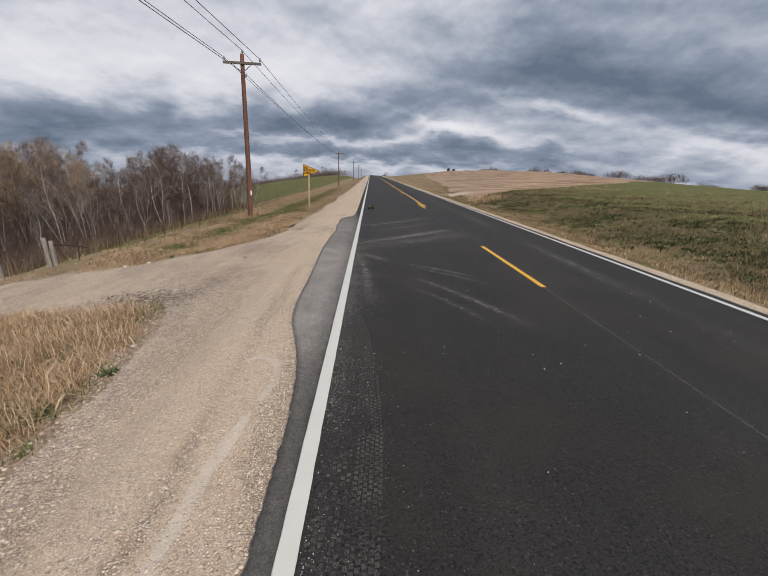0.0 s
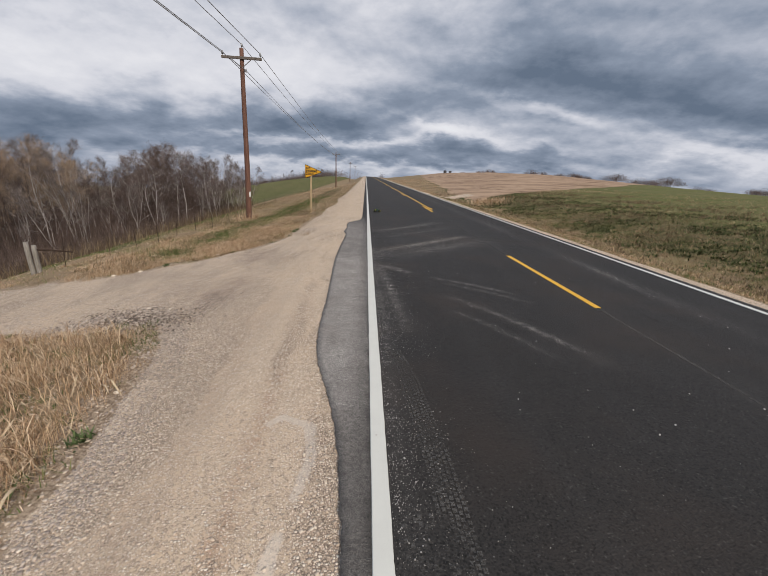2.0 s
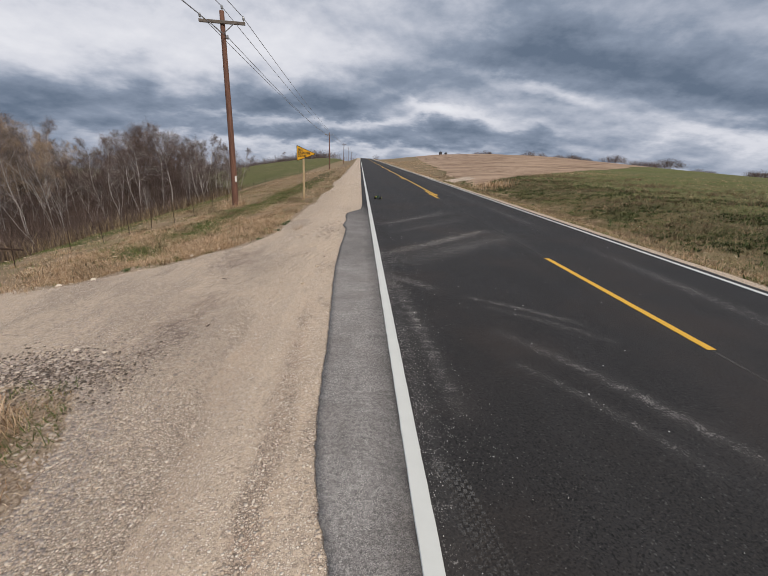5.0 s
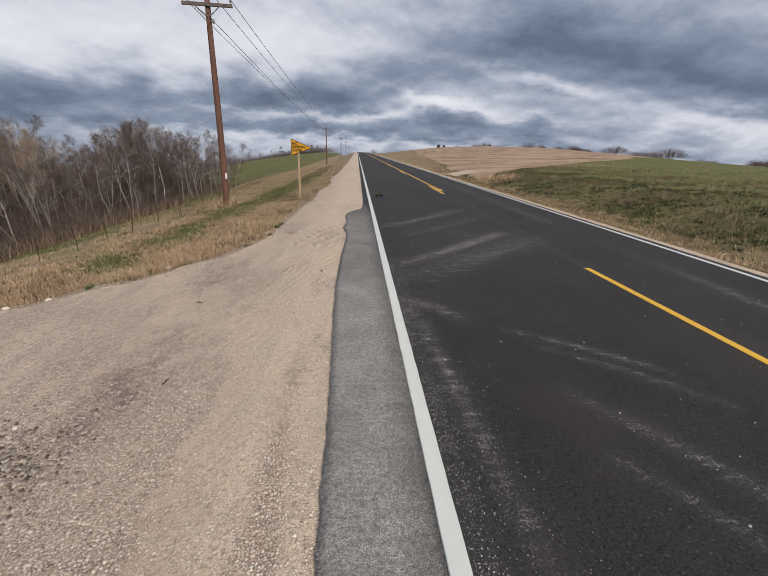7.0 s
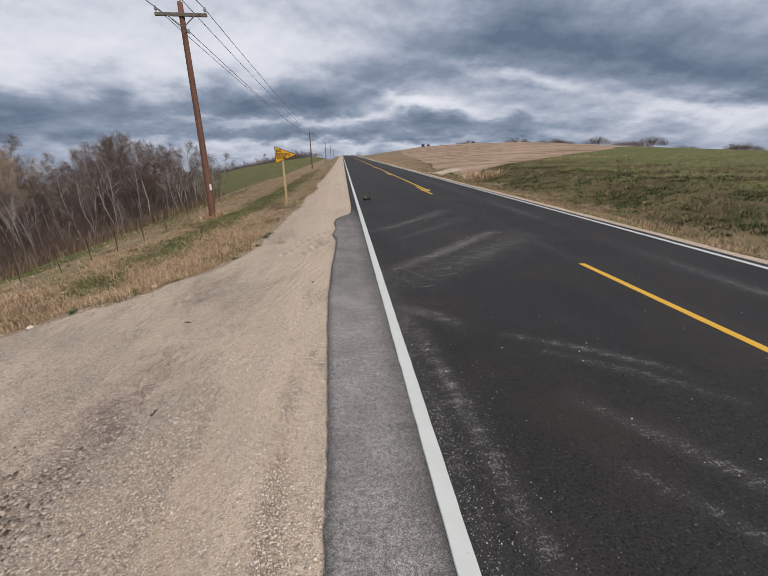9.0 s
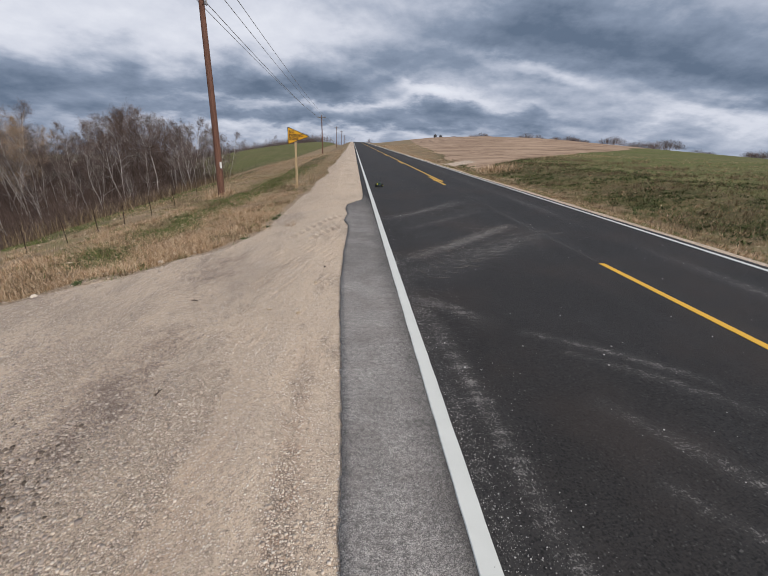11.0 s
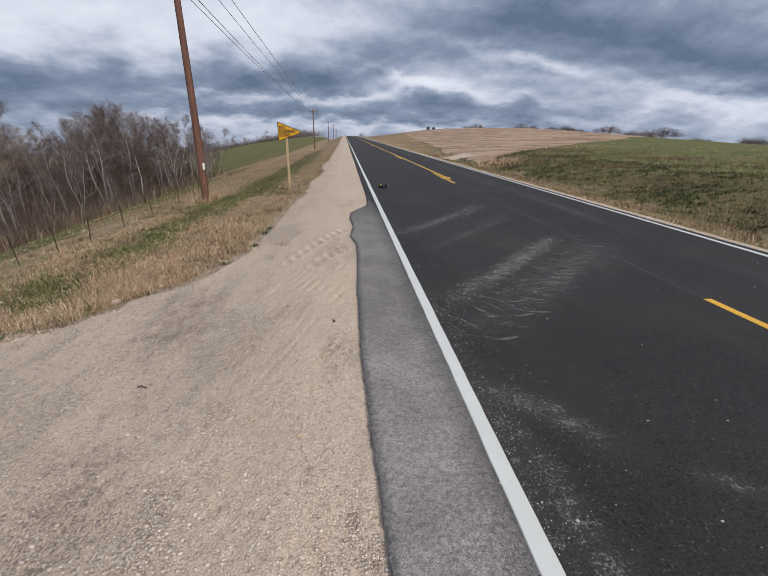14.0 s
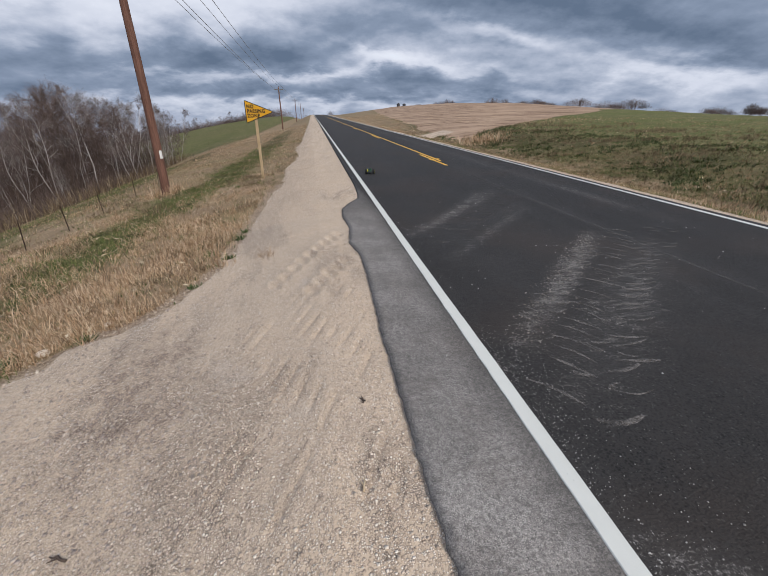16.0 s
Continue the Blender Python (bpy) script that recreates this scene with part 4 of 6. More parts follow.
# ---------------------------------------------------------------- poles and wires
def utility_pole(m):
    t = thing("utility_pole", m, "tall brown wooden utility pole with a crossarm", "utility pole", "roadside power poles")
    H = POLE_TALL
    bm = bmesh.new()
    tube(bm, [(0.02 * math.sin(0.4 * k), 0, -0.7 + (H + 0.7) * k / 12) for k in range(13)], [0.155 - 0.055 * k / 12 for k in range(13)], 14)
    part("pole", bm, POLE, t, smooth=True)
    part("crossarm", box(bmesh.new(), -0.98, -0.17, H - 0.51, 0.98, -0.07, H - 0.39, 0.012), ARM, t, "grey weathered timber crossarm")
    for s in (-1, 1):
        bm = bmesh.new()
        tube(bm, [(0.06 * s, -0.13, H - 0.86), (0.1 * s, -0.16, H - 0.84), (0.5 * s, -0.17, H - 0.5)], [0.02, 0.02, 0.02], 6)
        part("brace", bm, STEEL, t)
    for x, z in ((-0.92, H - 0.39), (0.92, H - 0.39), (0.0, H)):
        bm = bmesh.new()
        tube(bm, [(x, -0.12 if x else 0, z - 0.03), (x, -0.12 if x else 0, z + 0.07)], [0.018, 0.018], 6)
        tube(bm, [(x, -0.12 if x else 0, z + q) for q in (0.06, 0.09, 0.12, 0.14, 0.17, 0.2, 0.22)], [0.035, 0.06, 0.045, 0.06, 0.04, 0.045, 0.02], 10)
        part("insulator", bm, GLASS, t, "small grey insulator", smooth=True)
    bm = box(bmesh.new(), 0.08, -0.05, H - 1.04, 0.19, 0.05, H - 0.96, 0.01)
    tube(bm, [(0.17, 0, H - 1.07), (0.17, 0, H - 0.90)], [0.03, 0.03], 8)
    part("bracket", bm, STEEL, t)
    return t


POLE_TALL = 8.45
POLE_X = -6.95
pole_ys = [-55.0, 22.9, 103.0, 183.0, 262.0, 340.0, 418.0]
pole_xs = [-7.0, POLE_X, -8.15, -7.9, -7.8, -7.6, -7.4]
feet = []
master = None
for k, (x, y) in enumerate(zip(pole_xs, pole_ys)):
    z = float(land(x, y)) - 0.05
    lean = (0.0, 0.35, -0.5, 0.4, -0.3, 0.5, 0.2)[k]
    m = pose(x, y, z, 0, lean, 0)
    if master is None:
        master = utility_pole(m)
    else:
        copy = copy_thing(master, m)
        if k == 1:
            bm = box(bmesh.new(), 0.1, -0.14, 1.3, 0.165, -0.06, 1.56, 0.006)
            part("pole_tag", bm, TAG, copy, "white plastic marker tag")
    feet.append((x, y, z))


def cable(dx, dz, r, sag):
    bm = bmesh.new()
    pts = []
    for (x0, y0, z0), (x1, y1, z1) in zip(feet, feet[1:]):
        for i in range(18):
            t = i / 18
            pts.append((x0 + (x1 - x0) * t + dx, y0 + (y1 - y0) * t - (0.12 if abs(dx) > 0.5 else 0), z0 + (z1 - z0) * t + dz - sag * 4 * t * (1 - t)))
    tube(bm, pts, [r] * len(pts), 5)
    ob = new("power_cable", mesh_of("power_cable", bm, CABLE))
    return tagged(ob, "thin dark overhead power cable slung between poles", "cable", "overhead cables")


cable(-0.92, POLE_TALL - 0.18, 0.016, 0.5)
cable(0.0, POLE_TALL + 0.21, 0.016, 0.5)
cable(0.92, POLE_TALL - 0.18, 0.016, 0.5)
cable(0.17, POLE_TALL - 0.94, 0.016, 0.55)


# ---------------------------------------------------------------- the pennant sign
def pennant_sign():
    x, y = -3.33, 21.95
    g = float(land(x, y))
    t = thing("road_sign", pose(x, y, g, 0, 0, 0), "yellow no-passing pennant sign on a wooden post", "road sign")
    W, Hh, zc = 0.90, 0.70, 1.70 - g
    part("post", box(bmesh.new(), -0.1, -0.05, -0.6, -0.02, 0.05, zc + 0.08, 0.006), POST, t, "pale sawn timber post")
    x0 = -0.36

    def pennant(grow, y0, y1):
        bm = bmesh.new()
        pts = []
        for cx, cz, a0 in ((x0, Hh / 2, 90), (x0, -Hh / 2, 180), (x0 + W, 0, -45)):
            r = 0.03 + grow
            ca = {90: (0.03, -0.045), 180: (0.03, 0.045), -45: (-0.075, 0)}[a0]
            span = {90: (180, 68), 180: (292, 180), -45: (68, -68)}[a0]
            for i in range(6):
                a = radians(span[0] + (span[1] - span[0]) * i / 5)
                pts.append((cx + ca[0] + r * math.cos(a), cz + ca[1] + r * math.sin(a)))
        hull = pts[0:6][::-1] + pts[6:12][::-1] + pts[12:18][::-1]
        f = bm.faces.new([bm.verts.new((px, y0, zc + pz)) for px, pz in hull])
        made = bmesh.ops.extrude_face_region(bm, geom=[f])
        bmesh.ops.translate(bm, vec=(0, y1 - y0, 0), verts=[v for v in made["geom"] if isinstance(v, bmesh.types.BMVert)])
        bmesh.ops.recalc_face_normals(bm, faces=bm.faces)
        return bm

    plate = part("plate", pennant(0.0, -0.058, -0.054), BLACK, t, "black-bordered aluminium plate")
    part("face", pennant(-0.022, -0.062, -0.0582), SIGN, plate, "yellow reflective face")
    for text, px, pz, size in (("NO", x0 + 0.055, 0.105, 0.15), ("PASSING", x0 + 0.055, -0.03, 0.15), ("ZONE", x0 + 0.055, -0.165, 0.15)):
        cu = bpy.data.curves.new("lettering", "FONT")
        cu.body, cu.size, cu.extrude, cu.offset, cu.space_character = text, size, 0.001, 0.007, 1.16
        tmp = bpy.data.objects.new("lettering", cu)
        scene.collection.objects.link(tmp)
        me = bpy.data.meshes.new_from_object(tmp.evaluated_get(bpy.context.evaluated_depsgraph_get()))
        bpy.data.objects.remove(tmp)
        me.materials.clear()
        me.materials.append(BLACK)
        ob = new("lettering", me)
        ob.parent, ob.matrix_basis = plate, pose(px, -0.0635, zc + pz, 90, 0, 0) @ Matrix.Diagonal((0.86, 1, 1, 1))
        ob["label"] = "black lettering " + text
    for pz in (0.2, -0.2):
        bm = bmesh.new()
        tube(bm, [(-0.06, -0.066, zc + pz), (-0.06, 0.06, zc + pz)], [0.011, 0.011], 8)
        part("bolt", bm, STEEL, t)
    return t


pennant_sign()


# ---------------------------------------------------------------- fence along the low ground
def steel_post(m, tall):
    t = thing("fence_post", m, "thin rusty steel fence post in grass", "fence post", "steel fence posts")
    bm = box(bmesh.new(), -0.009, -0.003, -0.3, 0.009, 0.003, tall)
    box(bm, -0.003, -0.018, -0.3, 0.003, 0.003, tall)
    for k in range(6):
        box(bm, -0.008, 0.004, 0.2 + 0.18 * k, 0.008, 0.011, 0.23 + 0.18 * k)
    part("post", bm, RUST, t)
    return t


fence_line = [(float(np.interp(y, (13.5, 15.2, 17.4, 20.6, 26, 45), (-10.6, -9.75, -8.6, -8.2, -8.7, -9.8))), y) for y in (13.9, 15.2, 16.1, 16.9, 17.8, 19.3, 21.0, 24.2, 27.4, 31.0, 35.5, 41.0)]
first_post = None
for k, (x, y) in enumerate(fence_line):
    m = pose(x, y, float(land(x, y)), 3 * math.sin(3.0 * k), 4 * math.sin(1.7 * k + 1), 20 * math.sin(k))
    first_post = copy_thing(first_post, m) if first_post else steel_post(m, 0.72)
for h in (0.3, 0.5, 0.66):
    bm = bmesh.new()
    tube(bm, [(x, y, float(land(x, y)) + h) for x, y in fence_line], [0.003] * len(fence_line), 4)
    tagged(new("fence_wire", mesh_of("fence_wire", bm, RUST)), "rusty wire strand strung along the fence posts", "wire", "fence wires")


def corner_posts():
    x, y = -11.2, 13.6
    t = thing("gate_post", pose(x, y, float(land(x, y))), "weathered grey timber gate posts with a broken rail", "gate post")
    for dx, dy, lean, tall in ((0.0, 0.0, -0.012, 1.06), (0.15, 0.04, -0.004, 0.96)):
        bm = bmesh.new()
        tube(bm, [(dx + lean * k, dy + 0.01 * math.sin(k), -0.4 + (tall + 0.4) * k / 6) for k in range(7)], [0.074, 0.074, 0.072, 0.074, 0.07, 0.071, 0.064], 9)
        part("post", bm, GREY, t, smooth=True)
    bm = bmesh.new()
    tube(bm, [(0.15, 0.05, 0.82), (0.6, 0.2, 0.78), (1.05, 0.4, 0.7)], [0.035, 0.03, 0.02], 7)
    part("rail", bm, RUST, t, "dark broken rail")
    return t


corner_posts()


def lone_post():
    x, y = -12.5, 13.1
    t = thing("fence_post", pose(x, y, float(land(x, y)), 2, -3, 0), "weathered grey timber fence post leaning in dry grass", "fence post")
    bm = bmesh.new()
    tube(bm, [(0.006 * math.sin(2 * k), 0, -0.4 + 0.22 * k) for k in range(7)], [0.08, 0.082, 0.08, 0.083, 0.078, 0.08, 0.07], 9)
    part("post", bm, GREY, t, smooth=True)


lone_post()


# ---------------------------------------------------------------- trees
def tree_limbs(rng, tall, stems, spread, clear):
    """The limbs of a bare tree: sinuous stems, rising boughs and branches; and where its twigs grow."""
    limbs, ends = [], []

    def grow(p, d, length, r, level):
        n = (9, 6, 3)[level]
        pts, rad = [p.copy()], [r]
        bend = rng.normal(0, (0.07, 0.12, 0.14)[level], 3)
        for k in range(n):
            t = (k + 1) / n
            d = d + bend * math.cos(4.0 * t) + rng.normal(0, (0.085, 0.15, 0.2)[level], 3) + np.array([0, 0, (0.06, 0.05, 0.02)[level]])
            d = d / np.linalg.norm(d)
            p = p + d * length / n
            pts.append(p.copy()), rad.append(r * (1 - 0.84 * t))
            if level < 2 and (level or t > clear):
                for _ in range(rng.integers(1, 3)):
                    side = np.cross(d, rng.normal(0, 1, 3))
                    a = radians(rng.uniform(32, 66)) * spread
                    dd = d * math.cos(a) + side / np.linalg.norm(side) * math.sin(a)
                    reach = tall * (0.40 - 0.27 * t) if level == 0 else length * (0.55 - 0.3 * t)
                    grow(p, dd, reach * rng.uniform(0.6, 1.1), rad[-1] * 0.6, level + 1)
            if level == 2 or (level == 1 and t > 0.3) or (level == 0 and t > 0.75):
                ends.append((p.copy(), d.copy()))
        limbs.append((pts, rad, level))

    for k in range(stems):
        a = rng.uniform(0, 6.28)
        lean = (0.0 if stems == 1 else 0.22) * rng.uniform(0.5, 1.2)
        d = np.array([math.cos(a) * lean + rng.normal(0, 0.07), math.sin(a) * lean + rng.normal(0, 0.07), 1.0])
        grow(np.array([0, 0, -0.3]), d / np.linalg.norm(d), tall * rng.uniform(0.78, 0.95), (0.0044 * tall + 0.012) * (1.0 if stems == 1 else 0.85), 0)
    return limbs, ends


def tree_meshes(seed, tall, stems, spread, clear, twig_count, bark, twig_mat, twig_long=0.75):
    rng = np.random.default_rng(seed)
    limbs, ends = tree_limbs(rng, tall, stems, spread, clear)
    bm = bmesh.new()
    for pts, rad, level in sorted(limbs, key=lambda limb: limb[2]):
        tube(bm, pts, [max(r, 0.007) for r in rad], (7, 4, 3)[level], cap=False)
    heavy = sum((len(pts) - 1) * (7, 4, 3)[level] for pts, rad, level in limbs if level < 2)
    trunk = mesh_of("trunk", bm, bark, LIMB if bark == BIRCH else bark, smooth=True)
    tone = np.ones(len(trunk.polygons), np.int32)
    tone[:heavy] = 0
    trunk.polygons.foreach_set("material_index", tone)
    P, D = np.array([e[0] for e in ends]), np.array([e[1] for e in ends])
    idx = rng.integers(0, len(P), twig_count)
    d = D[idx] + rng.normal(0, 0.5, (twig_count, 3)) + np.array([0, 0, 0.12])
    d /= np.linalg.norm(d, axis=1)[:, None]
    ln = rng.uniform(0.3, 1.0, twig_count) * twig_long
    base = P[idx] + rng.normal(0, 0.05, (twig_count, 3))
    side = np.cross(d, rng.normal(0, 1, (twig_count, 3)))
    side /= np.linalg.norm(side, axis=1)[:, None]
    w = rng.uniform(0.0022, 0.0055, twig_count)[:, None]
    mid = base + d * (ln * 0.5)[:, None] + rng.normal(0, 0.03, (twig_count, 3))
    tip = base + d * ln[:, None] + rng.normal(0, 0.05, (twig_count, 3))
    fork = mid + (d + side * rng.uniform(0.4, 0.9, twig_count)[:, None]) * (ln * 0.45)[:, None]
    v = np.stack([base - side * w, base + side * w, mid + side * w * 0.7, mid - side * w * 0.7, tip, fork], 1).reshape(-1, 3)
    k = (np.arange(twig_count) * 6)[:, None]
    loops = (k + np.array([0, 1, 2, 3, 3, 2, 4, 3, 2, 5])).ravel()
    crown = arrays_mesh("crown", v, np.tile([4, 3, 3], twig_count), loops, twig_mat)
    return trunk, crown


KINDS = {
    "birch": [(tree_meshes(11 + k, 10.0, (1, 2, 1, 2, 3, 1, 2, 1)[k], (0.9, 0.8, 1.0, 1.0, 0.8, 1.1, 0.9, 0.8)[k], (0.3, 0.25, 0.4, 0.3, 0.35, 0.2, 0.4, 0.45)[k], (1900, 2400, 1900, 2400, 2800, 2000, 2400, 1800)[k], BIRCH, (TWIG_PALE, TWIG_RED)[k % 2]), "bare pale-barked birch with fine twigs") for k in range(8)],
    "golden": [(tree_meshes(41 + k, 10.0, 1 + k, 0.75, 0.3, 3200, BIRCH if k else BROWN_BARK, TWIG_GOLD, 0.6), "slender tree with tawny late-autumn twigs") for k in range(2)],
    "brown": [(tree_meshes(71 + k, 9.0, (1, 2, 1, 3)[k], (1.0, 0.85, 1.15, 0.8)[k], 0.2, (2200, 2600, 2200, 2800)[k], BROWN_BARK, TWIG_RED), "bare brown-barked tree with russet twigs") for k in range(4)],
    "spreading": [(tree_meshes(91 + k, 8.0, 1, 1.35, 0.12, 3000, BROWN_BARK, TWIG_RED, 0.9), "broad bare field tree on the skyline") for k in range(2)],
}


def plant(kind, x, y, size, turn, group, which=0, wide=1.0, fit=False):
    """fit: size is the height in metres, else a scale."""
    (trunk, crown), label = KINDS[kind][which % len(KINDS[kind])]
    if fit:
        size = size / max(v.co.z for v in crown.vertices)
    t = thing("tree", pose(x, y, float(land(x, y)) - 0.1, 0, 0, turn), label, "tree", group)
    t.scale = (size * wide, size * wide, size)
    for name, me in (("trunk", trunk), ("crown", crown)):
        ob = new(name, me)
        ob.parent = t
    return t


rng = np.random.default_rng(5)
spots = []
for k in range(4000):
    y, x = rng.uniform(20, 72), rng.uniform(-62, -15)
    bearing = math.degrees(math.atan2(x, y))
    front = float(np.interp(y, (20, 30, 38, 44, 50, 60, 72), (-34, -32, -28.5, -24, -20, -17.5, -22)))
    if x > front or bearing < -52 or bearing > -15.8 or math.hypot(x, y) > 84:
        continue
    if all((x - a) ** 2 + (y - b) ** 2 > 1.6 ** 2 for a, b in spots):
        spots.append((x, y))
    if len(spots) >= 205:
        break
for k, (x, y) in enumerate(spots):
    edge_x = float(np.interp(y, (20, 30, 38, 44, 50, 60, 72), (-34, -32, -28.5, -24, -20, -17.5, -22)))
    bearing = math.degrees(math.atan2(x, y))
    kind = "golden" if bearing < -35 and rng.random() < 0.4 else ("birch" if rng.random() < (0.7 if x > edge_x - 5 else 0.45) else "brown")
    crest = float(np.interp(bearing, (-52, -45, -41, -38, -36, -34.5, -33, -31, -29.5, -27.5, -26.5, -24.5, -23, -20, -18, -16, -14), (0.9, 1.4, 1.8, 2.5, 1.8, 0.2, -0.9, 1.3, 2.3, 3.3, 3.2, 2.3, 1.5, 1.9, 1.4, 1.0, 0.0)))
    want = 1.75 + math.hypot(x, y) * math.tan(radians(crest)) - float(land(x, y))
    ahead = float(np.interp(math.degrees(math.atan2(x + 1.5, y - 7.4)), (-42, -38, -35.3, -34, -32.3, -30, -27.4, -25.1, -23.5, -20.5, -18.5, -16), (5.0, 2.6, 0.5, -0.4, 0.6, 2.3, 3.0, 2.5, 1.6, 1.3, 1.0, 0.6)))
    want = min(want, 2.05 + math.hypot(x + 1.5, y - 7.4) * math.tan(radians(ahead)) - float(land(x, y)))
    plant(kind, x, y, want * rng.uniform(0.78, 1.06), rng.uniform(0, 360), "trees of the wood", int(rng.integers(0, 9)), fit=True)

for k in range(40):
    y = 24 + 40 * (k + rng.random()) / 40
    x = float(np.interp(y, (20, 30, 38, 44, 50, 60, 72), (-34, -32, -28.5, -24, -20, -17.5, -22))) + rng.uniform(-1.0, 3.5 if y < 50 else 0.2)
    plant("birch" if k % 4 else "brown", x, y, rng.uniform(3.2, 6.5), rng.uniform(0, 360), "trees of the wood", int(rng.integers(0, 9)), 1.1, fit=True)


def thicket(name, pts, tall, label, category, mat, seed, wide=(0.012, 0.03)):
    """A tangle nobody could count: thin upright stems with side twigs."""
    r = np.random.default_rng(seed)
    n = len(pts)
    base = np.column_stack([pts, land(pts[:, 0], pts[:, 1]) - 0.03])
    me = blades(name, base, tall, r.uniform(*wide, n), tall * r.uniform(0.1, 1.1, n), mat, r, droop=0.35)
    return tagged(new(name, me), label, category, kind="stuff")


def scatter(n, box_, keep, seed):
    """Up to n points in a rectangle, kept with the given likelihood."""
    r = np.random.default_rng(seed)
    x, y = r.uniform(box_[0], box_[1], n), r.uniform(box_[2], box_[3], n)
    return np.column_stack([x, y])[r.random(n) < keep(x, y)]


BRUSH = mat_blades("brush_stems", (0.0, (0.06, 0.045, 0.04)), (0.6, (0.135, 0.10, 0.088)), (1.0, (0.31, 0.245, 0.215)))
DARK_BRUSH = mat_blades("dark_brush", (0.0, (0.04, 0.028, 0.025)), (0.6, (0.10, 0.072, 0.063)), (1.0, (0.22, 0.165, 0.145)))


def shrubs(name, centres, tall, each, mat, label, seed):
    """Leafless shrubs that nobody could count: twigs fanning up and out of many roots."""
    r = np.random.default_rng(seed)
    c, H = np.repeat(centres, each, 0), np.repeat(tall, each)
    n = len(c)
    a, out = r.uniform(0, 2 * np.pi, n), np.sqrt(r.random(n)) * 0.55
    low = r.uniform(0.0, 0.75, n)
    base = np.column_stack([c[:, 0] + np.cos(a) * out * H * (0.25 + low), c[:, 1] + np.sin(a) * out * H * (0.25 + low), land(c[:, 0], c[:, 1]) - 0.1 + low * H * (1 - 0.5 * out)])
    L = H * r.uniform(0.22, 0.5, n)
    me = blades(name, base, L * (1 - 0.5 * out), r.uniform(0.004, 0.011, n), L * r.uniform(0.1, 0.8, n), mat, r, heading=a + r.normal(0, 0.8, n), droop=0.4)
    return tagged(new(name, me), label, "brush", kind="stuff")


# brush under and before the trees
pts = scatter(1500, (-62, -15, 14, 74), lambda x, y: woods(x + 1.5, y) * (0.3 + 0.7 * ss(-34, -18, x)), 21)
r = np.random.default_rng(1)
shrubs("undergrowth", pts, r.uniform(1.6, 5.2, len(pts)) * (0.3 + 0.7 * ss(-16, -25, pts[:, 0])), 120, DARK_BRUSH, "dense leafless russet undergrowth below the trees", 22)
pts = scatter(420, (-40, -15, 14, 72), lambda x, y: woods(x + 1.0, y) * ss(-34, -18, x), 25)
shrubs("undergrowth", pts, r.uniform(0.8, 2.8, len(pts)) * (0.5 + 0.5 * ss(-16, -22, pts[:, 0])), 100, BRUSH, "grey-brown leafless shrubs at the edge of the wood", 26)
pts = scatter(22000, (-30, -12.5, 12, 66), lambda x, y: woods(x - 0.5, y) * ss(-24, -17, x), 23)
r = np.random.default_rng(2)
thicket("tall_weeds", pts, r.uniform(0.3, 1.3, len(pts)), "withered brown weeds along the edge of the wood", "weeds", WEEDS, 24, (0.01, 0.03))


def far_wood(name, line, count, tall, seed, label, mat, depth):
    """A distant belt of bare trees as one tangle of stems and twigs."""
    r = np.random.default_rng(seed)
    t = r.uniform(0, 1, count)
    seg = np.array(line, float)
    u = t * (len(seg) - 1)
    k = np.minimum(u.astype(int), len(seg) - 2)
    p = seg[k] + (seg[k + 1] - seg[k]) * (u - k)[:, None] + r.normal(0, depth, (count, 2))
    h = tall * (0.65 + 0.35 * np.sin(t * 37 + 2 * np.sin(t * 91))) * r.uniform(0.5, 1.0, count)
    base = np.column_stack([p, land(p[:, 0], p[:, 1]) - 0.2 + h * r.uniform(0, 0.5, count)])
    me = blades(name, base, h * 0.55, r.uniform(0.02, 0.06, count), h * r.uniform(0.3, 1.0, count), mat, r, droop=0.5)
    return tagged(new(name, me), label, "woodland", kind="stuff")


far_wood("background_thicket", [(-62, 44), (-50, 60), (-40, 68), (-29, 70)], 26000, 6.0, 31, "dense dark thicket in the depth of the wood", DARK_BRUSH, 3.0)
far_wood("far_wood", [(-110, 190), (-70, 215), (-45, 235), (-22, 250)], 30000, 6.2, 35, "distant grey-brown undergrowth of leafless woodland", TWIG_RED, 7.0)
for k in range(32):
    t = k / 31
    x, y = -112 + 92 * t + rng.normal(0, 3), 190 + 62 * t + rng.normal(0, 6)
    plant(("brown", "spreading", "birch")[k % 3], x, y, (8.5 - 3.0 * t) * rng.uniform(0.75, 1.1), 47.0 * k, "distant woodland trees", k, 1.25, fit=True)
far_wood("far_hedge", [(8.6, 262), (10.6, 264)], 260, 4.2, 36, "small dark clump of trees past the crest", BRUSH, 0.8)


def crest(b):
    """The place along a bearing where the land meets the sky."""
    d = np.arange(30.0, 420.0, 1.0)
    up = (land(d * math.sin(radians(b)), d * math.cos(radians(b))) - 1.8) / d
    return float(d[int(np.argmax(up))])


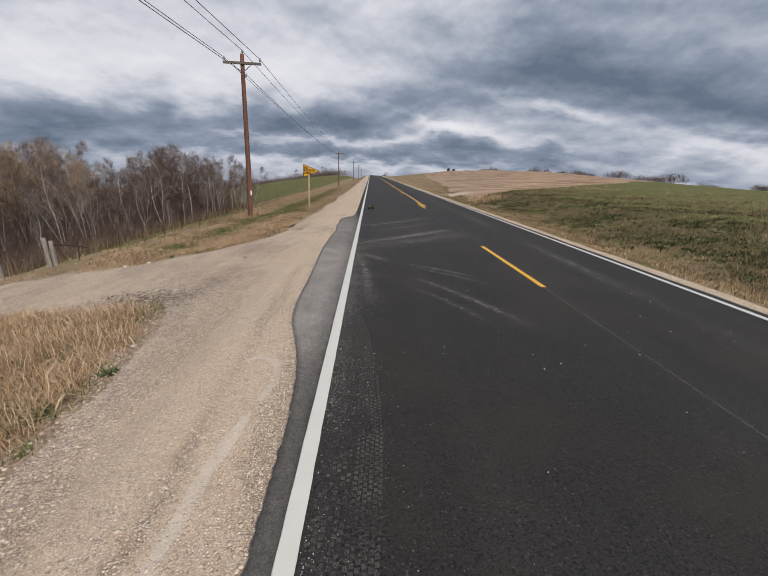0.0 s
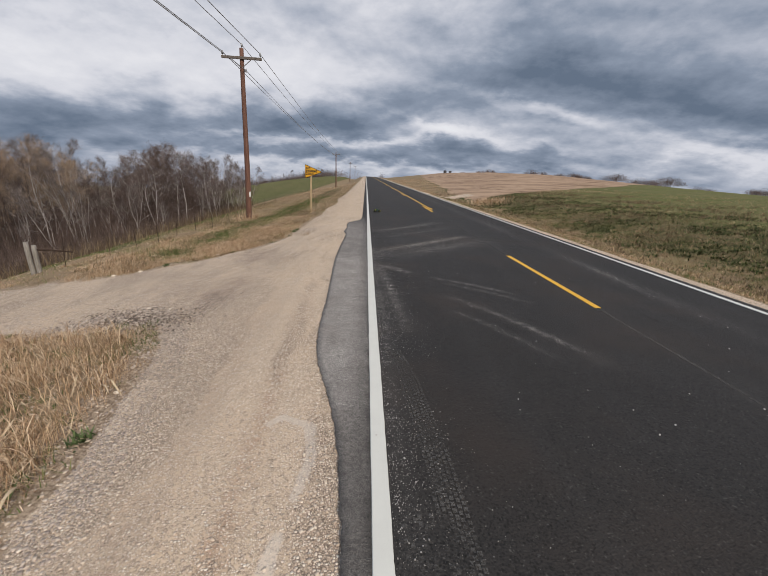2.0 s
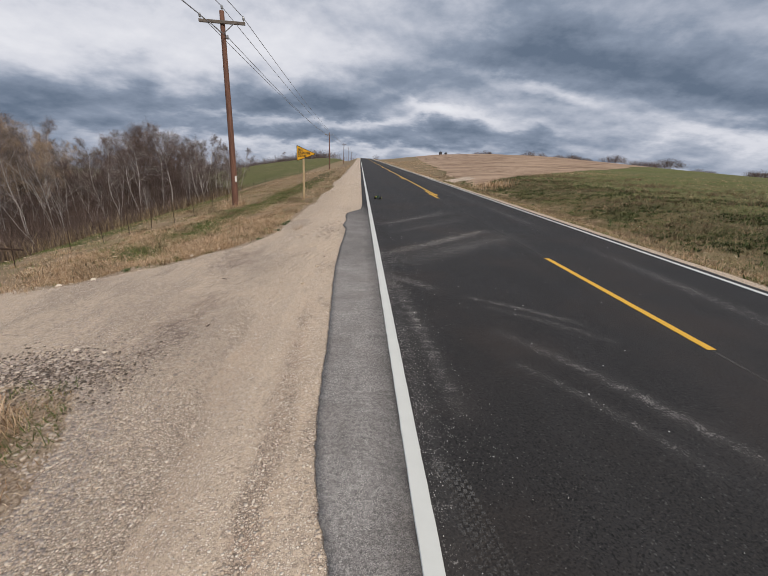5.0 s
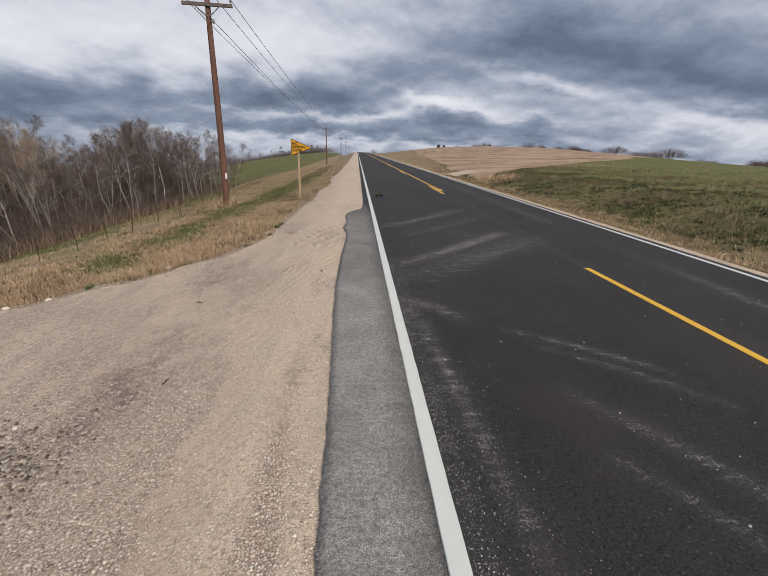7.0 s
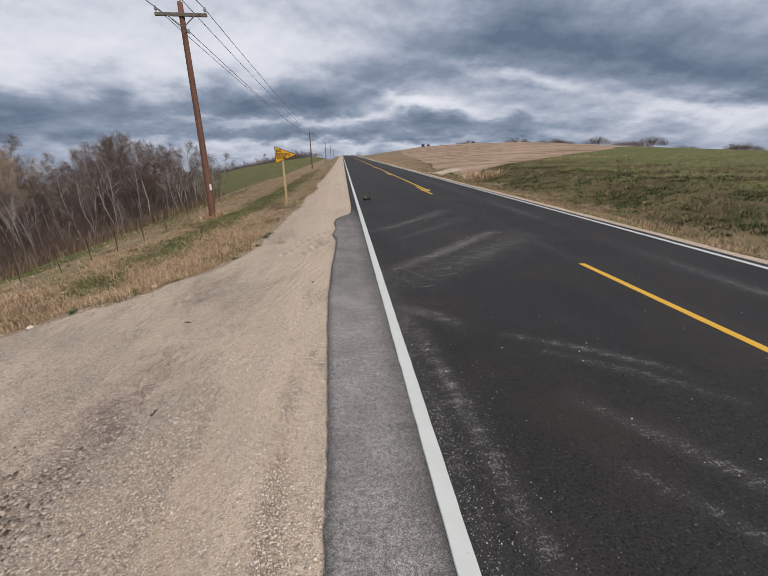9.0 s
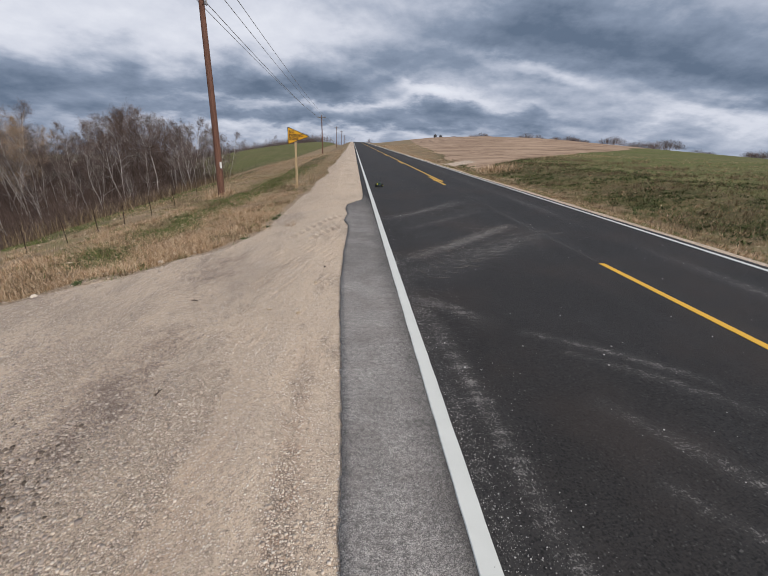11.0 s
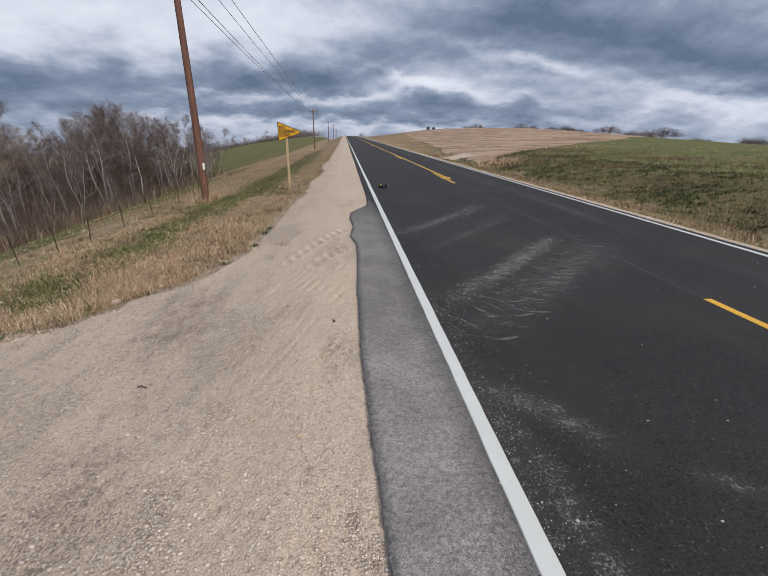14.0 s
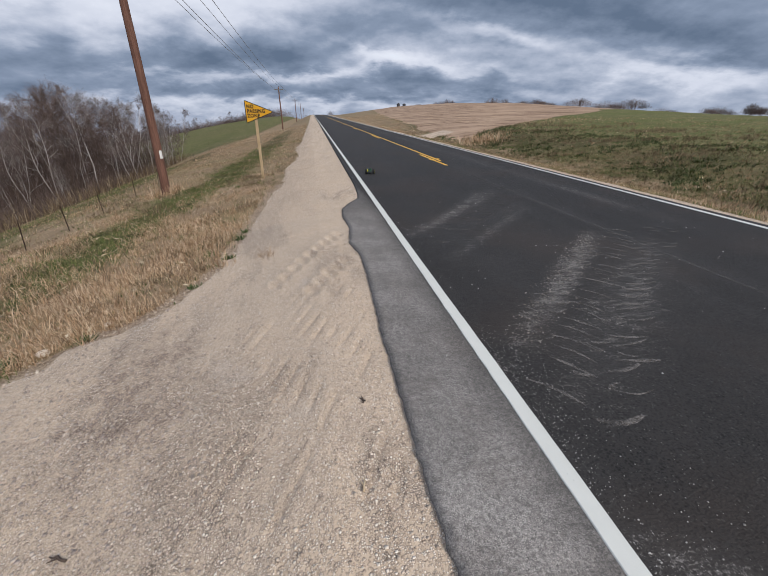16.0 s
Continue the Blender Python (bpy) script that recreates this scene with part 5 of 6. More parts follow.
def round_bush(b, wide, tall, seed, n, mat, behind=14.0, tree=0):
    """A leafless bush or low field tree: stems fanning out of one root and a rounded head of twigs.
    wide and tall: in thousandths of the distance."""
    r = np.random.default_rng(seed)
    d = crest(b) + behind
    wide, tall = 1.25 * wide * d / 1000, tall * d / 1000
    x, y = d * math.sin(radians(b)), d * math.cos(radians(b))
    word = "tree" if tree else "bush"
    t = thing(word, pose(x, y, float(land(x, y)) - 0.15), "round-headed bare field tree on the skyline" if tree else "rounded leafless bush on the skyline", word, "skyline trees" if tree else "skyline bushes")
    bm = bmesh.new()
    for k in range(12 if tree else 6):
        a, q = r.uniform(0, 6.28), r.uniform(0.1, 0.8)
        end = Vector((math.cos(a) * q * wide * 0.42, math.sin(a) * q * wide * 0.42, tall * math.sqrt(1 - 0.7 * q * q) * 0.9))
        bend = Vector((r.normal(0, 0.06), r.normal(0, 0.06), 0.16)) * tall
        tube(bm, [Vector((end.x * 0.3, end.y * 0.3, 0)), end * 0.3 + bend * 0.5, end * 0.65 + bend, end], [0.014 * tall, 0.011 * tall, 0.007 * tall, 0.003 * tall], 5, cap=False)
    part("stem", bm, BROWN_BARK, t)
    a, q = r.uniform(0, 2 * np.pi, n), np.sqrt(r.uniform(0, 1, n))
    top = tall * np.sqrt(np.maximum(1 - 0.85 * q * q, 0.05)) * r.uniform(0.7, 1.05, n)
    low = top * r.uniform(0.14 if tree else 0.0, 0.85, n)
    at = q * wide * 0.5 * (0.55 + 0.45 * low / top)
    base = np.column_stack([np.cos(a) * at, np.sin(a) * at, low])
    me = blades("crown", base, (top - low) * r.uniform(0.5, 1.0, n), r.uniform(0.006, 0.017, n) * tall, (0.75 * (top - low) + 0.06 * tall) * r.random(n), mat, r, heading=a + r.normal(0, 1.3, n), droop=0.4)
    ob = new("crown", me)
    ob.parent = t


# bearing, width, height, and whether it is a tree
stubble_bushes = ((15.1, 20, 11, 0), (15.8, 26, 15, 0), (16.6, 22, 13, 0), (17.4, 9, 11, 0), (13.3, 14, 7, 0), (21.6, 22, 9, 0), (22.3, 24, 13, 0), (22.9, 22, 18, 0), (23.6, 26, 13, 0), (24.5, 24, 9, 0), (25.3, 22, 9, 0), (25.9, 24, 13, 0), (26.5, 26, 15, 0), (27.1, 26, 16, 0), (27.8, 26, 18, 0), (28.4, 22, 16, 0), (29.2, 22, 9, 0))
ridge_trees = ((32.3, 60, 23, 1), (34.0, 30, 13, 0), (34.8, 34, 16, 0), (35.6, 34, 17, 0), (36.4, 32, 14, 0), (38.0, 48, 22, 1), (40.2, 28, 9, 0), (41.4, 26, 8, 0))
field_bushes = ((45.0, 30, 13, 0), (45.7, 34, 20, 0), (46.4, 34, 22, 0), (47.1, 30, 17, 0), (48.7, 24, 21, 1), (50.0, 26, 17, 1))
for k, (b, w, h, tree) in enumerate(stubble_bushes + ridge_trees + field_bushes):
    b, w, h = b + rng.normal(0, 0.22), w * rng.uniform(0.7, 1.5), h * rng.uniform(0.55 if not tree else 0.9, 1.15)
    round_bush(b, w, h, 600 + k, 1000 if tree else 420, TWIG_RED if tree or k % 3 else BRUSH, tree=tree)
    if not tree:
        round_bush(b + rng.uniform(0.25, 0.5), w, h * rng.uniform(0.6, 1.0), 700 + k, 420, BRUSH if k % 2 else TWIG_RED, 20.0)


def grain_bin(b, wide, tall):
    """A round steel bin past the brow: ribbed wall, conical roof, cap. Sizes in thousandths of the distance."""
    d = crest(b) + 40.0
    x, y, R, H = d * math.sin(radians(b)), d * math.cos(radians(b)), wide * d / 2000, tall * d / 1000
    t = thing("grain_bin", pose(x, y, float(land(x, y)) - 0.2), "small dark round grain bin past the brow", "grain bin", "grain bins")
    sunk = float(land(*(crest(b) * np.array([math.sin(radians(b)), math.cos(radians(b))])))) - float(land(x, y)) + 0.2
    top = sunk + 0.68 * H
    bm = bmesh.new()
    zs = np.linspace(0, top, 15)
    tube(bm, [(0, 0, z) for z in zs], [R * (1.0 if k % 2 else 0.975) for k in range(15)], 20)
    part("wall", bm, BIN, t)
    roof = part("roof", tube(bmesh.new(), [(0, 0, top), (0, 0, top + 0.05 * H), (0, 0, top + 0.27 * H)], [1.06 * R, 1.04 * R, 0.18 * R], 20), BIN, t)
    part("cap", tube(bmesh.new(), [(0, 0, top + 0.26 * H), (0, 0, top + 0.33 * H)], [0.16 * R, 0.14 * R], 12), BIN, roof)


# steel toned dark: the bins' backlit shade is put into the colour
BIN = mat_plain("backlit_bin_steel", (0.05, 0.05, 0.055), (0.09, 0.09, 0.095), 3.0, 0.7, 0.3)
grain_bin(11.0, 7.5, 8.5)
grain_bin(11.7, 7.0, 6.5)


# ---------------------------------------------------------------- grass
def sward(name, box_, n, keep, tall, wide, mat, label, seed, lean=0.6):
    pts = scatter(n, box_, keep, seed)
    r = np.random.default_rng(seed + 1)
    clump = 0.65 + 0.35 * wob(pts[:, 0], pts[:, 1], 0.35, seed)
    h = r.uniform(*tall, len(pts)) * clump
    base = np.column_stack([pts, land(pts[:, 0], pts[:, 1]) - 0.01])
    me = blades(name, base, h * r.uniform(0.45, 1.0, len(pts)), r.uniform(*wide, len(pts)), h * r.uniform(0.2, lean * 1.6, len(pts)), mat, r, droop=0.55)
    return tagged(new(name, me), label, "grass", kind="stuff")


def tangle(name, box_, n, keep, reach, wide, mat, label, seed, category="grass"):
    """Bent-over blades lying across each other in arcs."""
    pts = scatter(n, box_, keep, seed)
    r = np.random.default_rng(seed + 1)
    n = len(pts)
    L = r.uniform(*reach, n)
    h = r.uniform(0, 2 * np.pi, n)
    turn = h + r.normal(0, 0.7, n)
    rise_ = L * r.uniform(0.25, 0.8, n)
    base = np.column_stack([pts, land(pts[:, 0], pts[:, 1]) - 0.005])
    a = np.stack([np.cos(h), np.sin(h), 0 * h], -1)
    b = np.stack([np.cos(turn), np.sin(turn), 0 * h], -1)
    up = np.array([0, 0, 1.0])
    p1 = base + a * (0.22 * L)[:, None] + up * (0.75 * rise_)[:, None]
    p2 = p1 + (a + b) * (0.17 * L)[:, None] + up * (0.25 * rise_)[:, None]
    p3 = p2 + b * (0.4 * L)[:, None] - up * (rise_ * r.uniform(0.2, 0.8, n))[:, None]
    side = np.stack([-np.sin(h), np.cos(h), 0 * h], -1) * (r.uniform(*wide, n) / 2)[:, None]
    v = np.stack([base - side, base + side, p1 + side, p1 - side, p2 + side * 0.8, p2 - side * 0.8, p3], 1).reshape(-1, 3)
    k = (np.arange(n) * 7)[:, None]
    me = arrays_mesh(name, v, np.tile([4, 4, 3], n), (k + np.array([0, 1, 2, 3, 3, 2, 4, 5, 5, 4, 6])).ravel(), mat)
    return tagged(new(name, me), label, category, kind="stuff")


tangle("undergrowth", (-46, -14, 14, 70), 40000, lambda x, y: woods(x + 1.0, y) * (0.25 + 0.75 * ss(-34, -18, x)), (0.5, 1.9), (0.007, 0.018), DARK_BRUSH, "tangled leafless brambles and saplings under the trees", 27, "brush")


def tussocks(name, box_, n, each, keep, spread, tall, wide, mat, label, seed, lean=0.8, category="grass"):
    """Blades in separate tufts."""
    c = scatter(n, box_, keep, seed)
    r = np.random.default_rng(seed + 1)
    size = r.uniform(0.4, 1.0, len(c)) ** 1.5
    c, size = np.repeat(c, each, 0), np.repeat(size, each)
    pts = c + r.normal(0, 1, c.shape) * (spread * size)[:, None]
    h = r.uniform(*tall, len(pts)) * size
    base = np.column_stack([pts, land(pts[:, 0], pts[:, 1]) - 0.01])
    me = blades(name, base, h, r.uniform(*wide, len(pts)), h * r.uniform(0.2, lean * 1.6, len(pts)), mat, r, droop=0.5)
    return tagged(new(name, me), label, category, kind="stuff")


def verge(x, y):
    return 1 - ss(0.1, 0.5, drive(x, y))


def patchy(x, y, s=0.8, seed=0.0):
    return np.clip(0.5 + 0.75 * wob(x, y, s, seed), 0.03, 1)


LEAF = mat_blades("weed_leaves", (0.0, (0.035, 0.055, 0.02)), (0.5, (0.065, 0.10, 0.036)), (1.0, (0.13, 0.165, 0.07)))


def inland(x, y):
    """Grass proper, back from the bare edge of the near patch."""
    w = 0.5 + 0.5 * wob(x, y, 0.4, 5.0)
    return verge(x + 0.08 + 0.26 * w, y) * verge(x, y + 0.15 + 0.5 * (0.5 + 0.5 * wob(x, y, 0.7, 2.0)))


tangle("dry_grass", (-14, -2.2, -7, 6.9), 330000, lambda x, y: inland(x, y) * (0.12 + 0.88 * ss(-8, -5.5, x) * ss(-0.5, 1.2, y)) * np.clip(0.5 + 0.7 * wob(x, y, 0.42, 3.0), 0.25, 1), (0.1, 0.36), (0.003, 0.006), DRY, "tangled tawny grass bent over beside the drive", 103)
tangle("dry_grass", (-5, -2.2, 1.2, 6.8), 9000, lambda x, y: verge(x, y) * patchy(x, y, 0.3, 7.0), (0.04, 0.16), (0.002, 0.005), DRY, "thin dry grass on the bare soil edge", 105)
tussocks("green_grass", (-6, -2.3, 1.2, 6.6), 420, 50, lambda x, y: verge(x, y) * patchy(x, y, 0.6, 11.0), 0.07, (0.03, 0.10), (0.004, 0.009), FRESH, "low green weeds at the foot of the dry grass", 107, lean=1.0)
sward("dry_grass", (-14, -2.2, -7, 6.9), 200000, lambda x, y: inland(x, y) * (0.12 + 0.88 * ss(-8, -5.5, x) * ss(-0.5, 1.2, y)) * patchy(x, y, 0.45) ** 1.6, (0.05, 0.27), (0.0025, 0.006), DRY, "long bleached dry grass beside the gravel drive", 101, lean=0.95)
def bankside(x, y):
    """Grass of the bank, back from its stony edge."""
    w = 0.5 + 0.5 * wob(x, y, 0.35, 6.0)
    return verge(x, y - 0.02 - 0.26 * w) * verge(x + 0.02 + 0.14 * w, y) * verge(x, y)


tangle("dry_grass", (-9, -2.5, 9.3, 20), 150000, lambda x, y: bankside(x, y) * (0.3 + 0.7 * patchy(x, y, 0.5, 12.0)) * ss(-9.5, -6.5, x) * np.clip(0.55 + 1.0 * wob(x, y, 0.8, 14.0), 0.05, 1) * (1 - 0.8 * greenness(x, y)) * ss(22, 12, y), (0.06, 0.23), (0.003, 0.007), DRY, "matted tawny grass bent over on the bank", 193)
sward("dry_grass", (-9, -2.5, 9.3, 19), 110000, lambda x, y: bankside(x, y) * (0.25 + 0.75 * patchy(x, y, 0.5, 12.0)) * ss(-9, -6.5, x) * (1 - 0.8 * greenness(x, y)) * ss(22, 12, y), (0.04, 0.17), (0.003, 0.006), DRY, "matted tawny grass at the edge of the drive", 191, lean=1.3)
sward("dry_grass", (-16, -2.4, 9.5, 27), 150000, lambda x, y: bankside(x, y) * np.clip(0.4 + 1.1 * wob(x, y, 0.8, 14.0), 0.08, 1) * ss(-15, -8, x) * (1 - 0.75 * greenness(x, y)) * ss(30, 15, y), (0.05, 0.17), (0.004, 0.009), DRY, "tawny dry grass along the roadside bank", 111, lean=0.95)
sward("withered_weeds", (-14, -2.4, 22, 80), 70000, lambda x, y: verge(x, y) * (0.3 + 0.7 * patchy(x, y, 1.0, 4.0)) * ss(90, 25, y), (0.05, 0.22), (0.008, 0.018), WEEDS, "brown weeds through the grass of the far bank", 123, 1.0)
sward("dry_grass", (-14, -2.4, 22, 95), 150000, lambda x, y: verge(x, y) * (0.25 + 0.75 * patchy(x, y, 1.2, 2.0)) * (1 - 0.8 * greenness(x, y)) * ss(110, 25, y), (0.05, 0.19), (0.007, 0.016), DRY, "tawny dry grass on the far verge", 121)
sward("green_grass", (-9, -3.5, 12, 34), 160000, lambda x, y: verge(x, y) * np.clip(1.3 * greenness(x, y) - 0.2, 0, 1) * ss(40, 16, y), (0.05, 0.14), (0.005, 0.012), FRESH, "green strip of grass along the bank", 133, lean=0.9)
sward("green_grass", (-16, -2.4, 10, 40), 170000, lambda x, y: verge(x, y) * np.clip(greenness(x, y) + 0.12 + 0.2 * np.clip(-wob(x, y, 0.8, 14.0), 0, 1), 0, 1) * patchy(x, y, 0.6, 3.0), (0.06, 0.2), (0.006, 0.014), FRESH, "short green grass on the bank", 131)
sward("dry_grass", (-9, -3.2, 12, 32), 60000, lambda x, y: verge(x, y) * greenness(x, y) * np.clip(0.25 + 1.1 * wob(x, y, 0.6, 17.0), 0.05, 1) * ss(40, 14, y), (0.06, 0.17), (0.004, 0.009), DRY, "straw blades through the green strip of the bank", 135, lean=1.0)
tussocks("dry_grass", (-8, -2.3, 9.4, 24), 520, 60, lambda x, y: np.exp(-((drive(x, y) - 0.35) / 0.3) ** 2) * np.clip(0.4 + 1.1 * wob(x, y, 0.5, 19.0), 0, 1) * ss(28, 12, y), 0.10, (0.08, 0.26), (0.003, 0.007), DRY, "straw tufts leaning over the gravel from the bank", 137, lean=1.1)
sward("green_grass", (-7, -2.4, 0.5, 6.4), 34000, lambda x, y: verge(x, y) * np.clip(0.1 + 1.1 * wob(x, y, 0.42, 9.0), 0, 1), (0.04, 0.18), (0.004, 0.01), FRESH, "green shoots among the dry grass", 141)
sward("dry_grass", (6.4, 11, 3, 60), 60000, lambda x, y: verge(x, y) * patchy(x, y, 0.6, 5.0) * ss(11, 8.0, x), (0.05, 0.2), (0.006, 0.014), DRY, "short straw-coloured grass in the roadside ditch", 151)
sward("green_grass", (6.6, 34, 3, 60), 80000, lambda x, y: verge(x, y) * (1 - stubble(x, y)) * patchy(x, y, 0.9, 6.0) * np.clip(greenness(x, y), 0.1, 1) * ss(70, 15, x + y), (0.05, 0.2), (0.009, 0.025), FRESH, "low green crop regrowth on the field", 161)
sward("withered_weeds", (7.6, 30, 4, 60), 60000, lambda x, y: verge(x, y) * (1 - stubble(x, y)) * patchy(x, y, 1.3, 7.0) * ss(30, 12, x), (0.08, 0.34), (0.007, 0.02), WEEDS, "withered brown weeds over the field slope", 171)
sward("dry_grass", (9.5, 13.5, 35, 42), 3500, lambda x, y: np.exp(-(((x - 11.2) / 1.2) ** 2 + ((y - 38) / 1.6) ** 2)), (0.5, 1.0), (0.02, 0.04), DRY, "tall tawny tuft of dry grass by the field entrance", 181)


def crop(x, y):
    return verge(x, y) * (1 - stubble(x, y))


tussocks("withered_weeds", (-10, -2.7, 9.6, 24), 1300, 26, lambda x, y: verge(x, y) * np.clip(0.25 + 1.2 * wob(x, y, 0.9, 5.0), 0, 1), 0.09, (0.06, 0.26), (0.005, 0.011), WEEDS, "brown withered tufts in the roadside bank", 631, 1.0, "weeds")
tussocks("green_grass", (-9, -2.7, 9.8, 24), 700, 34, lambda x, y: verge(x, y) * np.clip(0.1 + 1.1 * wob(x, y, 1.1, 8.0), 0, 1), 0.11, (0.04, 0.13), (0.005, 0.011), FRESH, "green tufts in the roadside bank", 633, 0.9)
tussocks("clover", (9, 24, -6, 50), 15000, 12, lambda x, y: crop(x, y) * np.clip(0.4 + 1.0 * wob(x, y, 1.6, 9.0), 0.04, 1) * ss(9.3, 11, x) * ss(22, 15, x), 0.10, (0.05, 0.17), (0.02, 0.045), CLOVER, "dark green clover in clumps on the field slope", 611, 1.2, "clover")
tussocks("withered_weeds", (8, 30, 4, 55), 13000, 9, lambda x, y: crop(x, y) * np.clip(0.4 + 1.2 * wob(x, y, 1.9, 4.0), 0, 1) * ss(34, 16, x), 0.10, (0.10, 0.36), (0.008, 0.02), WEEDS, "brown withered stalks in tufts on the field", 613, 0.8, "weeds")
tussocks("dry_grass", (6.8, 40, -6, 75), 12000, 9, lambda x, y: crop(x, y) * np.clip(0.25 + 1.2 * wob(x, y, 1.4, 6.0), 0, 1) * (0.3 + 0.7 * ss(12.5, 10.0, x) + 0.25 * ss(15, 18, x)), 0.08, (0.06, 0.22), (0.008, 0.018), DRY, "pale straw tufts along the verge and over the field", 615, 0.9)
tussocks("green_grass", (6.7, 12, -6, 45), 5000, 12, lambda x, y: crop(x, y) * np.clip(0.2 + 1.1 * wob(x, y, 1.1, 2.0), 0, 1), 0.09, (0.05, 0.15), (0.008, 0.018), FRESH, "green tufts between the gravel and the field", 617, 0.8)
sward("dry_grass", (6.5, 17, -6, 40), 150000, lambda x, y: crop(x, y) * (0.35 + 0.65 * patchy(x, y, 0.5, 8.0)) * ss(18, 8, x) * ss(45, 8, y), (0.03, 0.13), (0.006, 0.014), WEEDS, "matted brown stems covering the field edge", 621, 1.3)
sward("pasture_grass", (12, 48, 3, 75), 150000, lambda x, y: crop(x, y) * ss(12, 16, x) * (0.3 + 0.7 * patchy(x, y, 1.4, 5.0)) * ss(110, 25, x + y), (0.04, 0.13), (0.014, 0.04), OLIVE, "short olive pasture grass on the rise", 623, 0.9)
sward("verge_grass", (6.6, 13, -6, 50), 120000, lambda x, y: crop(x, y) * (0.3 + 0.7 * patchy(x, y, 0.6, 4.0)) * ss(13, 10, x), (0.05, 0.16), (0.006, 0.013), OLIVE, "short olive and straw grass beside the far gravel", 625, 0.9)
sward("dry_grass", (6.7, 14, 4, 26), 80000, lambda x, y: crop(x, y) * (0.35 + 0.65 * patchy(x, y, 0.5, 21.0)) * ss(15, 8.5, x), (0.05, 0.17), (0.006, 0.014), DRY, "pale straw grass between the far gravel and the field", 627, 1.0)
sward("field_grass", (8.5, 20, 6, 28), 60000, lambda x, y: crop(x, y) * (0.3 + 0.7 * patchy(x, y, 0.8, 23.0)) * ss(8.5, 11, x), (0.04, 0.13), (0.012, 0.028), OLIVE, "short olive growth covering the field slope", 629, 1.2)
sward("clover", (7.5, 26, 5, 45), 60000, lambda x, y: verge(x, y) * (1 - stubble(x, y)) * np.clip(0.5 + 1.2 * wob(x, y, 1.1, 9.0), 0, 1) * ss(60, 12, x + y), (0.02, 0.09), (0.015, 0.03), FRESH, "low broad-leaved green growth in clumps", 195, lean=1.4)

sward("dry_grass", (-7.7, -6.2, 22.1, 23.6), 1500, lambda x, y: np.exp(-(((x + 6.95) / 0.45) ** 2 + ((y - 22.9) / 0.45) ** 2)), (0.3, 0.9), (0.008, 0.016), DRY, "tall reddish dry grass round the pole", 197)


def weed_clump(x, y, size, seed):
    """A low rosette of broad leaves."""
    r = np.random.default_rng(seed)
    n = 60
    base = np.column_stack([x + r.normal(0, 0.35 * size, n), y + r.normal(0, 0.35 * size, n), np.zeros(n)])
    base[:, 2] = land(base[:, 0], base[:, 1]) - 0.005
    me = blades("weed_clump", base, r.uniform(0.2, 0.7, n) * size, r.uniform(0.1, 0.2, n) * size, r.uniform(0.3, 0.9, n) * size, LEAF, r, droop=0.6)
    tagged(new("weed_clump", me), "small clump of green broad-leaved weeds in gravel", "weed", "weed clumps")


for k, (x, y, s) in enumerate(((-2.58, 3.5, 0.12), (-2.66, 2.78, 0.13), (-2.76, 2.6, 0.11), (-2.5, 2.1, 0.09), (-2.4, 2.3, 0.06), (-3.0, 14.6, 0.13), (-2.95, 15.0, 0.1), (-3.1, 2.4, 0.12), (-4.9, 11.6, 0.14), (-4.2, 11.8, 0.12), (-5.6, 10.9, 0.1), (-3.3, 12.7, 0.09), (-3.0, 13.6, 0.1))):
    weed_clump(x, y, s, 500 + k)


def husks():
    """Pale corn leaves blown into the grass."""
    r = np.random.default_rng(77)
    for k in range(62):
        near = k < 50
        x, y = (r.uniform(-5.5, -2.5), r.uniform(2.3, 6.5)) if near else (r.uniform(-7, -3.2), r.uniform(10.0, 15))
        if drive(np.array(x), np.array(y)) > 0.6 or (not near and drive(np.array(x + 0.3), np.array(y - 0.35)) < 0.3):
            continue
        bm, L, w = bmesh.new(), r.uniform(0.1, 0.28) * (1 if near else 0.7), r.uniform(0.005, 0.011)
        rows = []
        for i in range(7):
            t = i / 6
            ww = w * math.sin(math.pi * (0.12 + 0.8 * t))
            rows.append([bm.verts.new((L * (t - 0.5), s * ww, (0.06 if near else 0.02) * math.sin(3 * t + k) + 0.25 * ww * abs(s))) for s in (-1, 0, 1)])
        for u, v in zip(rows, rows[1:]):
            for i in range(2):
                bm.faces.new((u[i], u[i + 1], v[i + 1], v[i]))
        ob = new("corn_husk", mesh_of("corn_husk", bm, HUSK, smooth=True))
        ob.matrix_world = pose(x, y, float(land(x, y)) + (0.07 if near else 0.025), r.uniform(-16, 16), r.uniform(-12, 12), r.uniform(0, 360))
        tagged(ob, "pale dry corn husk lying in the grass", "corn husk", "blown corn husks")


husks()


